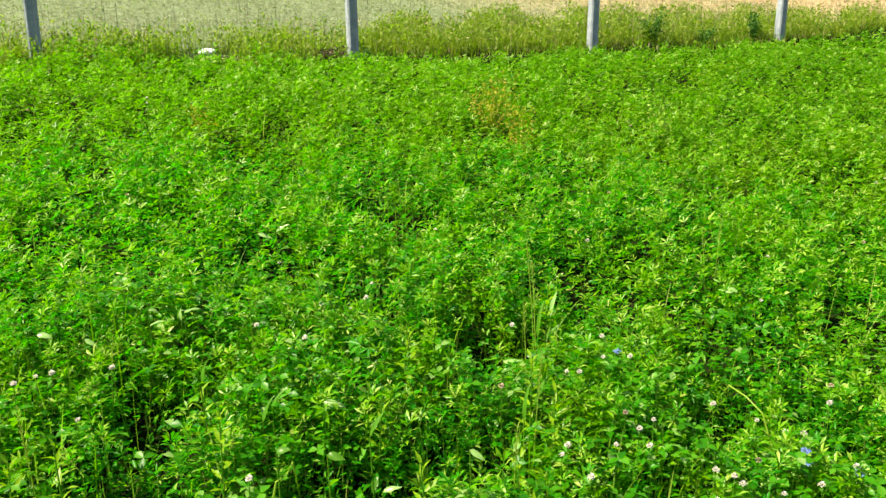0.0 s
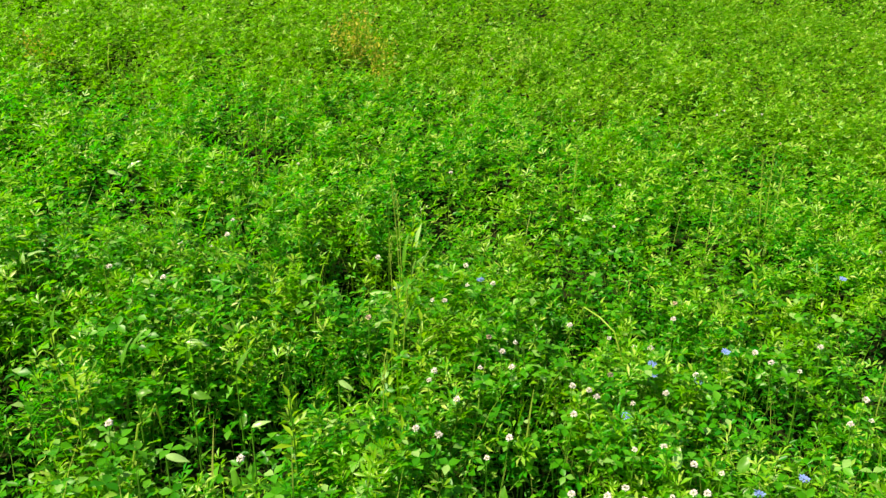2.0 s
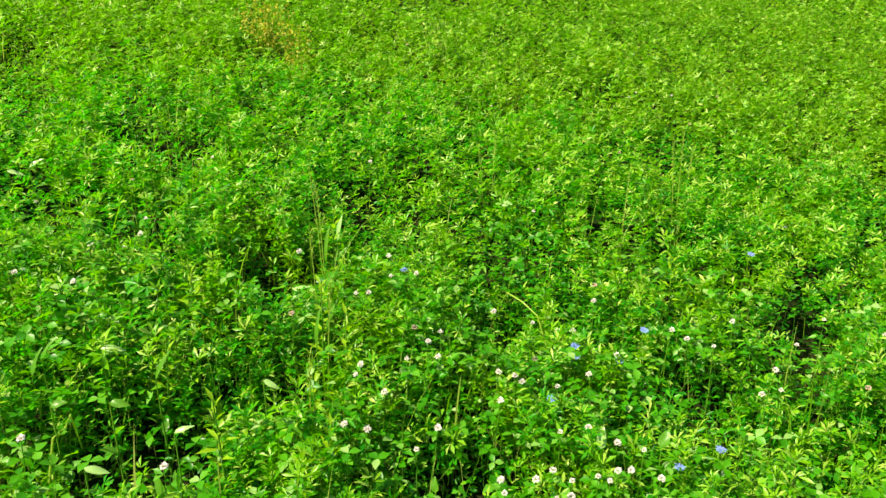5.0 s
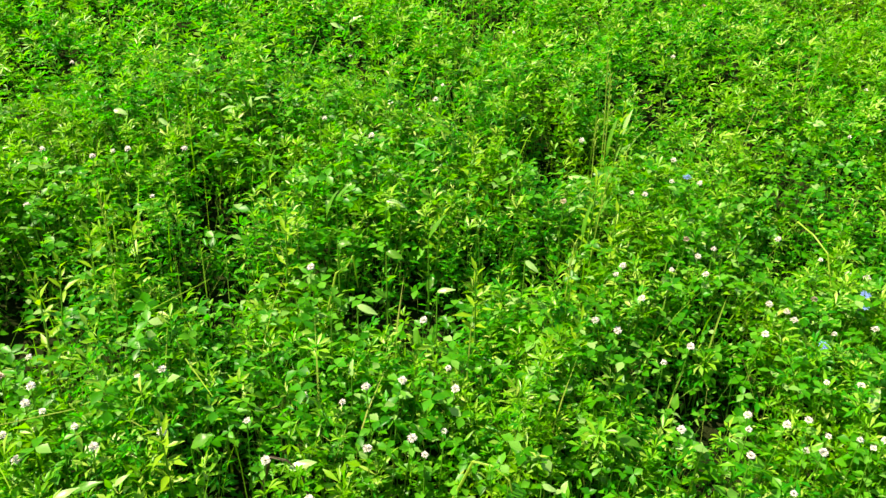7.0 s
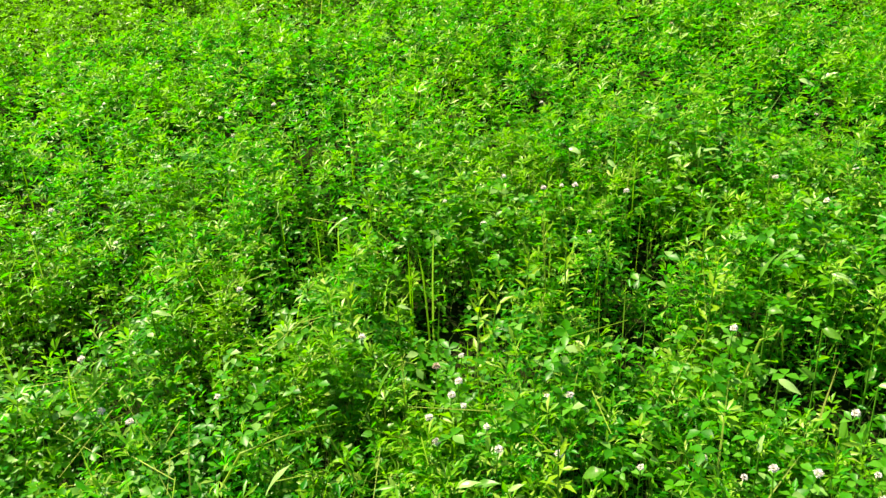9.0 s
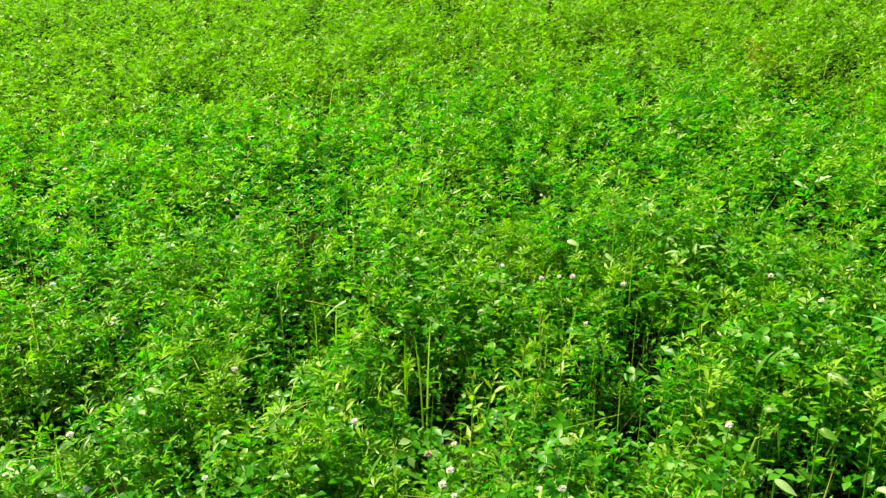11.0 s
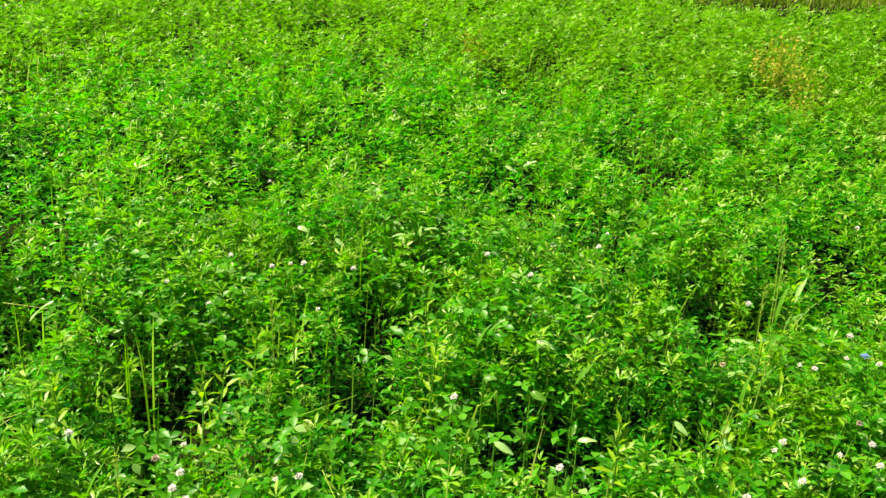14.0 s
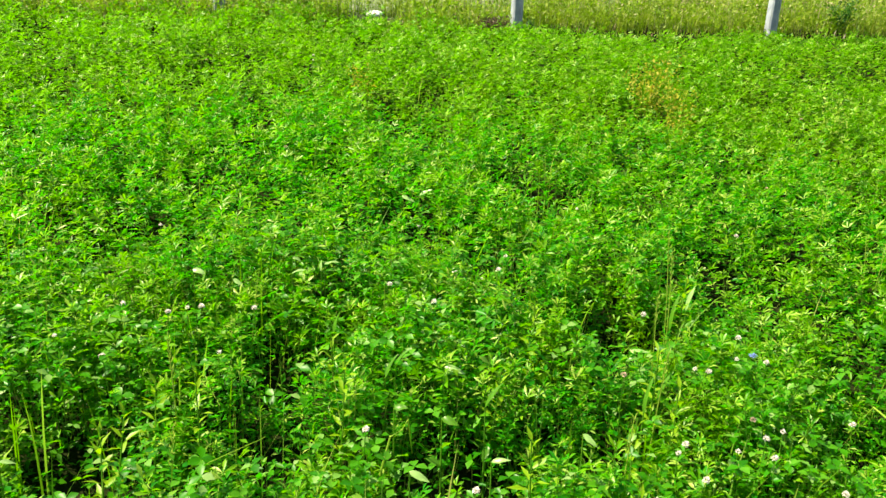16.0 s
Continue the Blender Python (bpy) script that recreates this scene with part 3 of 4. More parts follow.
def crop_grass():
    heap = Heap()
    x, y = scatter(80, near_bed, (-3, -1.2), (3, 3))
    blades(heap, x, y, rng.uniform(0.26, 0.44, len(x)), rng.uniform(0.003, 0.007, len(x)), 0.25, joints=4)
    x, y = scatter(60, lambda x, y: (np.hypot(x, y) > 0.6) & (np.hypot(x, y) < 2.9) & (crop_height(x, y) < 0.25), (-3, -0.5), (3, 3))
    n = len(x)
    a = rng.uniform(0, 2 * np.pi, n)
    foot = np.stack([x, y, ground_z(x, y)], -1)
    tip = foot + np.stack([np.cos(a) * 0.09, np.sin(a) * 0.09, rng.uniform(0.14, 0.28, n)], -1)
    verts, tris = rods(foot, tip, np.full(n, 0.002))
    heap.add(verts, tris, 2)
    x, y = scatter(22, middle_bed, (-6.5, -1), (5.5, 6.5))
    blades(heap, x, y, rng.uniform(0.3, 0.45, len(x)), rng.uniform(0.003, 0.006, len(x)), 0.4, joints=3)
    x, y = scatter(130, lambda x, y: (middle_bed(x, y) | upper_bed(x, y)) & (waves(x, y, 1.3, 51) + 0.4 * waves(x, y, 0.3, 52) > 0.75), (-6.6, -1), (6, 6.6))
    blades(heap, x, y, crop_height(x, y) * rng.uniform(0.9, 1.2, len(x)) + 0.02, rng.uniform(0.003, 0.006, len(x)), 0.3, slot=1, joints=3)
    x, y = scatter(60, lambda x, y: near_bed(x, y) & (np.hypot(x + 1.3, y - 0.95) < 0.55 + 0.5 * rng.random(len(x))), (-3, -0.5), (0.5, 2.5))
    n = len(x)
    a = rng.uniform(0, 2 * np.pi, n)
    top = np.stack([x, y, ground_z(x, y) + crop_height(x, y) * rng.uniform(0.75, 1.0, n)], -1)
    end = top + np.stack([np.cos(a), np.sin(a), rng.normal(0, 0.25, n)], -1) * rng.uniform(0.08, 0.2, n)[:, None]
    verts, tris = rods(top, end, np.full(n, 0.0032))
    heap.add(verts, tris, 1)
    tagged(new("grass_in_crop", heap.mesh("grass_in_crop", [BLADE, SEED, STEM])), "loose wild grass blades growing through the crop", "grass", kind="stuff")


crop_grass()


# ---------------------------------------------------------------- beyond the posts
def verge(x, y):
    p = past_fence(x, y)
    r, a = reach_of(x, y)
    depth = 0.75 + 0.35 * waves(x, y, 1.6, 41) + np.clip((12 - a) / 16, 0, 1.0) * 0.9 - np.clip((-20 - a) / 8, 0, 1) * 1.2
    clear = np.hypot(x + 2.14, y - 7.45) > 0.32
    return clear & (p > np.where(x > -1.2, 0.0, -0.3)) & (p < depth) & (r < 22) & (a > -50) & (a < 45)


def pasture(x, y):
    p = past_fence(x, y)
    r, a = reach_of(x, y)
    return (p > 0.5) & (r < 15.5) & (a > -22) & (a < 40)


def straw_side(x, y):
    p = past_fence(x, y)
    r, a = reach_of(x, y)
    return (p > 0.9) & (r < 26) & (a > -52) & (a < -6) & (rng.random(len(x)) < np.clip((-6 - a) / 14, 0.1, 1))


def slope_grass():
    heap = Heap()
    x, y = scatter(420, verge, (-9, 3), (20, 18))
    n = len(x)
    blades(heap, x, y, rng.uniform(0.06, 0.24, n) * (1 + 0.5 * waves(x, y, 0.7, 42)), rng.uniform(0.005, 0.01, n), 0.9)
    x, y = scatter(1100, verge, (-9, 3), (20, 18))
    n = len(x)
    blades(heap, x, y, rng.uniform(0.1, 0.27, n) * (1 + 0.4 * waves(x, y, 0.7, 42)), rng.uniform(0.004, 0.008, n), 0.4)
    x, y = scatter(150, lambda x, y: (past_fence(x, y) > 0.35) & (past_fence(x, y) < 0.8 + 1.6 * rng.random(len(x))) & (along_fence(x, y) < 11.0), (-9, 3), (14, 15))
    n = len(x)
    blades(heap, x, y, rng.uniform(0.14, 0.38, n), rng.uniform(0.003, 0.006, n), 0.2, slot=2)
    x, y = scatter(1900, verge, (-9, 3), (20, 18))
    n = len(x)
    tall = 0.2 * (1 + 0.5 * waves(x, y, 0.7, 42) + 0.3 * waves(x, y, 0.25, 43))
    base = np.stack([x, y, ground_z(x, y) + tall * rng.random(n) ** 0.6], -1)
    way = unit(rng.normal(0, 1, (n, 3)) + [0, 0, 0.7])
    verts, tris = leaflets(base, way, unit(np.cross(way, rng.normal(0, 1, (n, 3)))), rng.uniform(0.025, 0.06, n), rng.uniform(0.012, 0.026, n), 0, 0.45)
    heap.add(verts, tris, 0)
    x, y = scatter(130, verge, (-9, 3), (20, 18))
    n = len(x)
    base = np.stack([x, y, ground_z(x, y) + rng.uniform(0.1, 0.3, n)], -1)
    way = unit(rng.normal(0, 1, (n, 3)) + [0, 0, 0.4])
    verts, tris = leaflets(base, way, unit(np.cross(way, rng.normal(0, 1, (n, 3)))), rng.uniform(0.02, 0.04, n), rng.uniform(0.008, 0.016, n), 0, 0.5)
    heap.add(verts, tris, 1)
    x, y = scatter(16, verge, (-9, 3), (20, 18))
    blades(heap, x, y, rng.uniform(0.25, 0.5, len(x)), np.full(len(x), 0.006), 0.15, slot=1)
    tagged(new("verge_grass", heap.mesh("verge_grass", [MEADOW, STRAW, PALE])), "yellow-green verge grass along the concrete posts", "grass", kind="stuff")
    heap = Heap()
    for density, slot, top in ((560, 0, 0.02), (60, 1, 0.02)):
        x, y = scatter(density, pasture, (-12, 5), (9, 19))
        n = len(x)
        base = np.stack([x, y, ground_z(x, y) + rng.uniform(0, top, n)], -1)
        way = unit(rng.normal(0, 1, (n, 3)) * [1, 1, 0.4] + [0, 0, 0.3])
        verts, tris = leaflets(base, way, unit(rng.normal(0, 0.55, (n, 3)) + [-0.2, -0.3, 1.0]), rng.uniform(0.03, 0.07, n), rng.uniform(0.006, 0.012, n), False, 0.4)
        heap.add(verts, tris, slot)
    x, y = scatter(1.6, pasture, (-12, 5), (9, 17))
    blades(heap, x, y, rng.uniform(0.3, 0.6, len(x)), np.full(len(x), 0.005), 0.1, slot=2)
    tagged(new("dry_pasture", heap.mesh("dry_pasture", [PALE, MEADOW, DEAD])), "pale half-dry pasture grass on the slope behind the posts", "grass", kind="stuff")
    heap = Heap()
    x, y = scatter(230, straw_side, (-2, 8), (22, 24))
    n = len(x)
    base = np.stack([x, y, ground_z(x, y) + rng.uniform(0, 0.03, n)], -1)
    way = unit(rng.normal(0, 1, (n, 3)) * [1, 1, 0.4] + [0, 0, 0.3])
    verts, tris = leaflets(base, way, unit(rng.normal(0, 0.5, (n, 3)) + [-0.2, -0.3, 1.0]), rng.uniform(0.04, 0.09, n), rng.uniform(0.006, 0.014, n), 0, 0.4)
    heap.add(verts, tris, 0)
    x, y = scatter(14, straw_side, (-2, 8), (22, 24))
    blades(heap, x, y, rng.uniform(0.12, 0.3, len(x)), rng.uniform(0.006, 0.01, len(x)), 0.3)
    tagged(new("straw_field", heap.mesh("straw_field", [STRAW])), "tan dry straw field on the slope behind the posts", "grass", kind="stuff")
    heap = Heap()

    def bank(x, y):
        p = past_fence(x, y)
        r, a = reach_of(x, y)
        return (p > -0.22) & (p < 0.1) & (along_fence(x, y) < 9.2) & (a < 40)

    x, y = scatter(170, bank, (-8, 3), (16, 15))
    n = len(x)
    blades(heap, x, y, rng.uniform(0.03, 0.1, n), rng.uniform(0.006, 0.014, n), 0.9)
    x, y = scatter(420, bank, (-8, 3), (16, 15))
    n = len(x)
    blades(heap, x, y, rng.uniform(0.03, 0.12, n), rng.uniform(0.006, 0.016, n), 0.9, slot=1)
    tagged(new("bank_litter", heap.mesh("bank_litter", [DEAD, MEADOW])), "dark dead grass on the low soil bank under the posts", "dead grass", kind="stuff")


slope_grass()


# ---------------------------------------------------------------- things
def part(name, bm, mat, parent=None, label=""):
    mesh = bpy.data.meshes.new(name)
    bm.to_mesh(mesh)
    bm.free()
    mesh.materials.append(mat)
    ob = new(name, mesh)
    if parent is not None:
        ob.parent = parent
    if label:
        ob["label"] = label
    return ob


def heap_part(name, heap, mats, parent=None, label=""):
    ob = new(name, heap.mesh(name, mats))
    if parent is not None:
        ob.parent = parent
    if label:
        ob["label"] = label
    return ob


def post_mesh(width, height):
    """A cast concrete post: square, chamfered edges, a channelled front, slight taper, a little uneven."""
    bm = bmesh.new()
    c = width * 0.14
    h = width / 2
    ring = [(h - c, -h), (h, -h + c), (h, h - c), (h - c, h), (-h + c, h), (-h, h - c), (-h, -h + c), (-h + c, -h)]
    # a shallow channel down the front
    ring += [(-h * 0.45, -h), (-h * 0.3, -h + 0.012), (h * 0.3, -h + 0.012), (h * 0.45, -h)]
    levels = [-0.35, 0.0, 0.2, 0.5, 0.9, 1.3, height - 0.03, height]
    last = None
    for z in levels:
        s = 1.0 - 0.06 * max(z, 0) / height
        if z == height:
            s *= 0.86
        row = [bm.verts.new((px * s + random.uniform(-0.0012, 0.0012), py * s + random.uniform(-0.0012, 0.0012), z)) for px, py in ring]
        if last:
            for i in range(12):
                bm.faces.new((last[i], last[(i + 1) % 12], row[(i + 1) % 12], row[i]))
        else:
            bm.faces.new(row[::-1])
        last = row
    bm.faces.new(last)
    return bm


def fence_posts():
    heading = math.degrees(math.atan2(FENCE_DIR.y, FENCE_DIR.x))
    leans = [(0.0, 0.4), (-0.5, -0.6), (0.4, 0.3), (0.0, 0.8), (0.3, 0.4)]
    first = None
    for k in range(5):
        p = FENCE_START + FENCE_DIR * POST_GAP * k
        m = pose(p.x, p.y, float(ground_z(p.x, p.y)), leans[k][0], leans[k][1], heading)
        if first is None:
            first = part("fence_post", post_mesh(0.102, 1.75), CONCRETE)
            tagged(first, "square grey concrete fence post with a shallow front channel", "post", "concrete posts along the field")
            first.matrix_basis = m
        else:
            copy_thing(first, m)


fence_posts()


def flower_head(radius, petals, mats, name, parent, z, label=""):
    """A clover head: short petals standing off a small core."""
    heap = Heap()
    k = np.arange(petals) + 0.5
    zc = 1 - 1.45 * k / petals
    a = k * 2.39996
    rr = np.sqrt(np.clip(1 - zc * zc, 0, 1))
    out = np.stack([rr * np.cos(a), rr * np.sin(a), zc], -1)
    out = unit(out + rng.normal(0, 0.08, out.shape))
    ref = np.stack([-np.sin(a), np.cos(a), 0.3 * np.ones(petals)], -1)
    normal = unit(np.cross(out, ref))
    base = np.array([[0, 0, z]]) + out * radius * rng.uniform(0.2, 0.5, (petals, 1)) * [1.1, 1.0, 0.8]
    verts, tris = leaflets(base, out, normal, np.full(petals, radius * 0.72) * rng.uniform(0.7, 1.25, petals), np.full(petals, radius * 0.42), False)
    heap.add(verts, tris, 0)
    return heap_part(name, heap, mats, parent, label)


def tube(points, w0, w1, sides=5):
    """A tapering stalk along points, as a bmesh."""
    bm = bmesh.new()
    rows = []
    pts = [Vector(p) for p in points]
    for i, p in enumerate(pts):
        way = (pts[min(i + 1, len(pts) - 1)] - pts[max(i - 1, 0)]).normalized()
        u = way.orthogonal().normalized()
        v = way.cross(u)
        w = w0 + (w1 - w0) * i / (len(pts) - 1)
        rows.append([bm.verts.new(p + (u * math.cos(6.2832 * k / sides) + v * math.sin(6.2832 * k / sides)) * w) for k in range(sides)])
    for r0, r1 in zip(rows, rows[1:]):
        for k in range(sides):
            bm.faces.new((r0[k], r0[(k + 1) % sides], r1[(k + 1) % sides], r1[k]))
    bm.faces.new(rows[-1])
    return bm


def clover_flower(kind, height):
    """A flower on its stalk, with the trefoil just below the head."""
    thing = new("clover_flower")
    mats, radius, petals, label = {
        "fresh": (PETAL, 0.0086, 60, "white clover flower with a pinkish tinge on a green stalk"),
        "faded": (PETAL_OLD, 0.0086, 54, "faded brownish-pink clover flower on a green stalk"),
        "small": (PETAL, 0.0066, 44, "small white clover flower on a green stalk"),
    }[kind]
    tagged(thing, label, "flower", "clover flowers in the crop")
    bend = random.uniform(-0.02, 0.02)
    part("stalk", tube([(0, 0, 0), (bend, bend * 0.5, height * 0.5), (bend * 0.4, 0, height * 0.8), (0, 0, height)], 0.0016, 0.0011), STEM, thing)
    flower_head(radius, petals, [mats], "flower_head", thing, height + radius * 0.3)
    heap = Heap()
    way = np.array([[0.8, 0.5, 0.25]])
    trefoil(heap, np.array([[0.004, 0.002, height - 0.02]]), unit(way), unit(np.array([[-0.2, 0.1, 1.0]])), np.array([0.026]), np.array([0.014]), True, spread=80)
    heap_part("leaf", heap, [CLOVER], thing)
    return thing


def plant_at(thing, x, y, z_turn, lift=0.0, tip=0.0):
    return pose(x, y, float(ground_z(x, y)) + lift, tip, tip * 0.6, z_turn)


FLOWERS_THICK = [
    (0.87, 2.02), (0.93, 1.97), (0.98, 1.97), (1.05, 1.82), (0.81, 1.85), (0.68, 1.79), (0.72, 1.77), (0.73, 1.74), (0.93, 1.75),
    (0.64, 1.66), (0.75, 1.53), (0.88, 1.48), (0.93, 1.44), (0.83, 1.38), (0.80, 1.36), (0.87, 1.39), (0.63, 1.39), (0.55, 1.40),
    (0.71, 1.37), (0.68, 1.41), (0.92, 1.34), (1.09, 1.34), (0.65, 1.32), (1.50, 1.92), (1.28, 1.91), (1.31, 1.87), (1.63, 1.78),
    (1.49, 1.69), (1.45, 1.61),
]
FLOWERS_THIN = [
    (1.38, 1.60), (1.81, 1.88), (1.98, 1.80), (1.72, 1.58), (1.11, 2.10), (0.57, 1.98), (0.77, 2.09), (0.44, 1.85), (0.53, 1.86),
    (0.82, 1.71), (0.45, 1.57), (0.38, 1.50), (0.53, 1.28), (0.60, 1.21), (0.40, 1.33), (1.37, 1.82), (0.69, 1.33), (0.78, 1.38),
    (0.83, 1.54), (0.54, 1.35), (0.51, 2.41), (0.49, 2.28), (0.58, 2.31), (0.36, 2.17), (0.40, 2.18), (0.50, 2.01), (0.52, 1.93),
    (1.16, 2.20), (2.31, 4.16), (0.60, 3.19),
]
FLOWERS_MIDDLE = [
    (0.31, 1.82), (0.29, 1.78), (0.35, 1.71), (0.23, 1.59), (0.28, 1.57), (-0.45, 1.63), (-0.25, 1.29), (-0.29, 1.25), (-0.07, 1.33),
    (-0.09, 1.37), (-0.18, 1.32), (-0.16, 1.50), (-0.14, 1.19), (-0.08, 1.21), (-0.37, 1.25), (-0.46, 1.17), (-0.40, 1.09), (-0.11, 1.15),
    (-0.22, 1.15), (-0.42, 2.25), (-0.30, 1.02), (-0.03, 3.23), (-0.40, 2.47), (-0.30, 2.45), (-0.26, 2.53), (-0.25, 2.65), (0.22, 2.42),
    (0.16, 2.07),
]
FLOWERS_SIDE = [
    (-0.67, 1.27), (-0.71, 1.24), (-0.90, 1.18), (-0.95, 1.26), (-0.89, 1.14), (-0.85, 1.13), (-0.72, 1.07), (-0.77, 1.10), (-0.89, 1.06),
    (-0.84, 1.02), (-0.61, 1.12), (-2.08, 1.09), (-2.46, 1.10), (-2.39, 1.00), (-1.59, 1.14), (-1.22, 1.16), (-1.19, 1.18), (-0.97, 1.19),
    (-1.53, 0.68), (-1.33, 0.85), (-1.72, 0.75), (-1.30, 1.97), (-1.16, 1.98), (-1.12, 2.02), (-1.08, 2.03), (-1.38, 1.77), (-1.21, 1.73),
    (-0.93, 1.84), (-0.58, 2.32), (-0.59, 2.75), (-1.83, 5.00), (-1.45, 0.70), (-2.46, 1.80), (-2.36, 1.98), (-0.93, 2.07), (-1.80, 4.91),
]
FLOWERS = FLOWERS_THICK + FLOWERS_THIN + FLOWERS_MIDDLE + FLOWERS_SIDE


def clover_flowers():
    kinds = {k: clover_flower(k, 0.335) for k in ("fresh", "faded", "small")}
    used = set()
    spots = [(x, y, None) for x, y in FLOWERS]
    r = random.Random(5)
    for _ in range(26):
        far, side = r.uniform(2.9, 5.5), r.uniform(-48, 68)
        spots.append((-far * math.sin(radians(side)), far * math.cos(radians(side)), r))
    for i, (x, y, _) in enumerate(spots):
        kind = "fresh" if i < len(FLOWERS) and i % 2 else r.choice(("fresh", "small", "small", "faded"))
        lift = (r.uniform(-0.018, -0.004) if i < len(FLOWERS) else r.uniform(-0.06, 0.0))
        m = plant_at(None, x, y, r.uniform(0, 360), lift, 0.0)
        if kind not in used:
            kinds[kind].matrix_basis = m
            used.add(kind)
        else:
            copy_thing(kinds[kind], m)


clover_flowers()


def chicory_flowers():
    """Sky-blue ray flowers on thin stalks just over the crop."""
    thing = new("chicory_flower")
    tagged(thing, "sky-blue chicory flower on a thin stalk above the crop", "flower", "chicory flowers")
    h = 0.36
    part("stalk", tube([(0.01, 0.0, 0), (0.015, 0.01, h * 0.5), (0, 0, h)], 0.0022, 0.0013), STEM, thing)
    n = 16
    a = np.arange(n) * 2 * np.pi / n
    for ring, name in ((1.0, "corolla"),):
        heap = Heap()
        way = unit(np.stack([np.cos(a), np.sin(a), 0.25 + 0.2 * (np.arange(n) % 2)], -1))
        normal = unit(np.stack([-0.3 * np.cos(a), -0.3 * np.sin(a), np.ones(n)], -1))
        verts, tris = leaflets(np.tile([[0, 0, h]], (n, 1)) + way * 0.002, way, normal, rng.uniform(0.011, 0.015, n), np.full(n, 0.005), True, 0.72)
        heap.add(verts, tris, 0)
        heap_part(name, heap, [BLUE], thing)
    flower_head(0.004, 20, [BLUE], "centre", thing, h + 0.002, "darker blue stamens")
    part("bud", tube([(0.004, 0.006, h - 0.03), (0.008, 0.012, h - 0.015), (0.009, 0.014, h - 0.005)], 0.003, 0.001), STEM, thing)
    for i, (x, y, tilt) in enumerate([(0.94, 1.86, 25), (0.79, 1.68, 40), (0.55, 2.36, 30), (1.06, 1.82, 20), (0.96, 1.91, 50), (1.00, 1.39, 10), (1.84, 2.31, 30), (1.21, 1.95, 35), (1.14, 1.43, 20)]):
        base = float(ground_z(x, y)) - 0.03
        lean = radians(tilt * 0.45)
        m = pose(x, y + 0.36 * math.sin(lean), base + 0.36 * (1 - math.cos(lean)) - 0.02, tilt * 0.45, 0, 0)
        if i == 0:
            thing.matrix_basis = m
        else:
            copy_thing(thing, m)


chicory_flowers()


def broad_leaf(length, width, arch, seed):
    """One wavy dock-like leaf along +x, rising then drooping, on a short stalk."""
    r = random.Random(seed)
    bm = bmesh.new()
    rows = []
    steps = 9
    for i in range(steps + 1):
        f = i / steps
        w = width * 0.5 * (math.sin(math.pi * min(1, 0.06 + 0.94 * f) ** 0.8) ** 0.8 if 0 < f < 1 else 0.06)
        zc = arch * length * (f - 0.9 * f * f)
        c = Vector((length * f, 0, zc))
        row = []
        for j in (-1, -0.5, 0, 0.5, 1):
            curl = 0.22 * w * j * j + 0.08 * width * math.sin(9 * f + 2 * j + seed) * abs(j)
            row.append(bm.verts.new(c + Vector((r.uniform(-0.001, 0.001), w * j, curl))))
        rows.append(row)
    for r0, r1 in zip(rows, rows[1:]):
        for j in range(4):
            f = bm.faces.new((r0[j], r0[j + 1], r1[j + 1], r1[j]))
            f.smooth = True
    return bm


def leaf_at(x, y, z, heading, pitch):
    """A leaf's place: its axis by heading and pitch, its face turned up, to the sun and the open side."""
    a = Vector((math.cos(radians(heading)) * math.cos(radians(pitch)), math.sin(radians(heading)) * math.cos(radians(pitch)), math.sin(radians(pitch))))
    n = Vector((-0.5, -0.45, 0.75))
    n = (n - a * n.dot(a)).normalized()
    b = n.cross(a)
    return Matrix(((a.x, b.x, n.x, x), (a.y, b.y, n.y, y), (a.z, b.z, n.z, z), (0, 0, 0, 1)))


def broadleaf_weed(x, y, length, width, heading, pitch, pale, seed):
    """A weed with one broad leaf spread at its top and smaller ones below it on the stem."""
    r = random.Random(seed)
    label = "broad-leaved weed with a shiny leaf coloured pale for the sun on it" if pale else "broad-leaved weed with a wavy bright green leaf"
    thing = tagged(new("broadleaf_weed"), label, "weed", "broad-leaved weeds in the crop")
    g = float(ground_z(x, y))
    thing.location = (x, y, g - 0.01)
    m = leaf_at(0, 0, 0.22 if pitch < -45 else 0.325, heading, pitch)
    foot = m @ Vector((-length * 0.5, 0, 0))
    part("stem", tube([(foot.x * 0.5, foot.y * 0.5, 0), (foot.x * 0.8, foot.y * 0.8, foot.z * 0.6), tuple(foot)], 0.003, 0.0014), STEM, thing)
    big = part("leaf", broad_leaf(length * 0.95, width * 0.72, 0.3, seed), SUNLIT_LEAF if pale else DOCK, thing, "upturned leaf coloured pale as if in full sun" if pale else "")
    big.matrix_basis = m @ Matrix.Translation((-length * 0.5, 0, 0))
    for k in range(3):
        size = min(length, 0.06) * r.uniform(0.6, 0.95)
        ob = part("leaf", broad_leaf(size, size * r.uniform(0.3, 0.45), 0.4, seed + 7 + k), DOCK, thing)
        f = 0.45 + 0.15 * k
        ob.matrix_basis = pose(foot.x * 0.75, foot.y * 0.75, foot.z * f, r.uniform(-25, 25), -r.uniform(5, 45), k * 137 + heading + 60)


def weeds():
    for i, spot in enumerate(BROAD):
        broadleaf_weed(*spot, i < len(SUNLIT_NEAR) + len(SUNLIT_FAR), i + 1)


weeds()


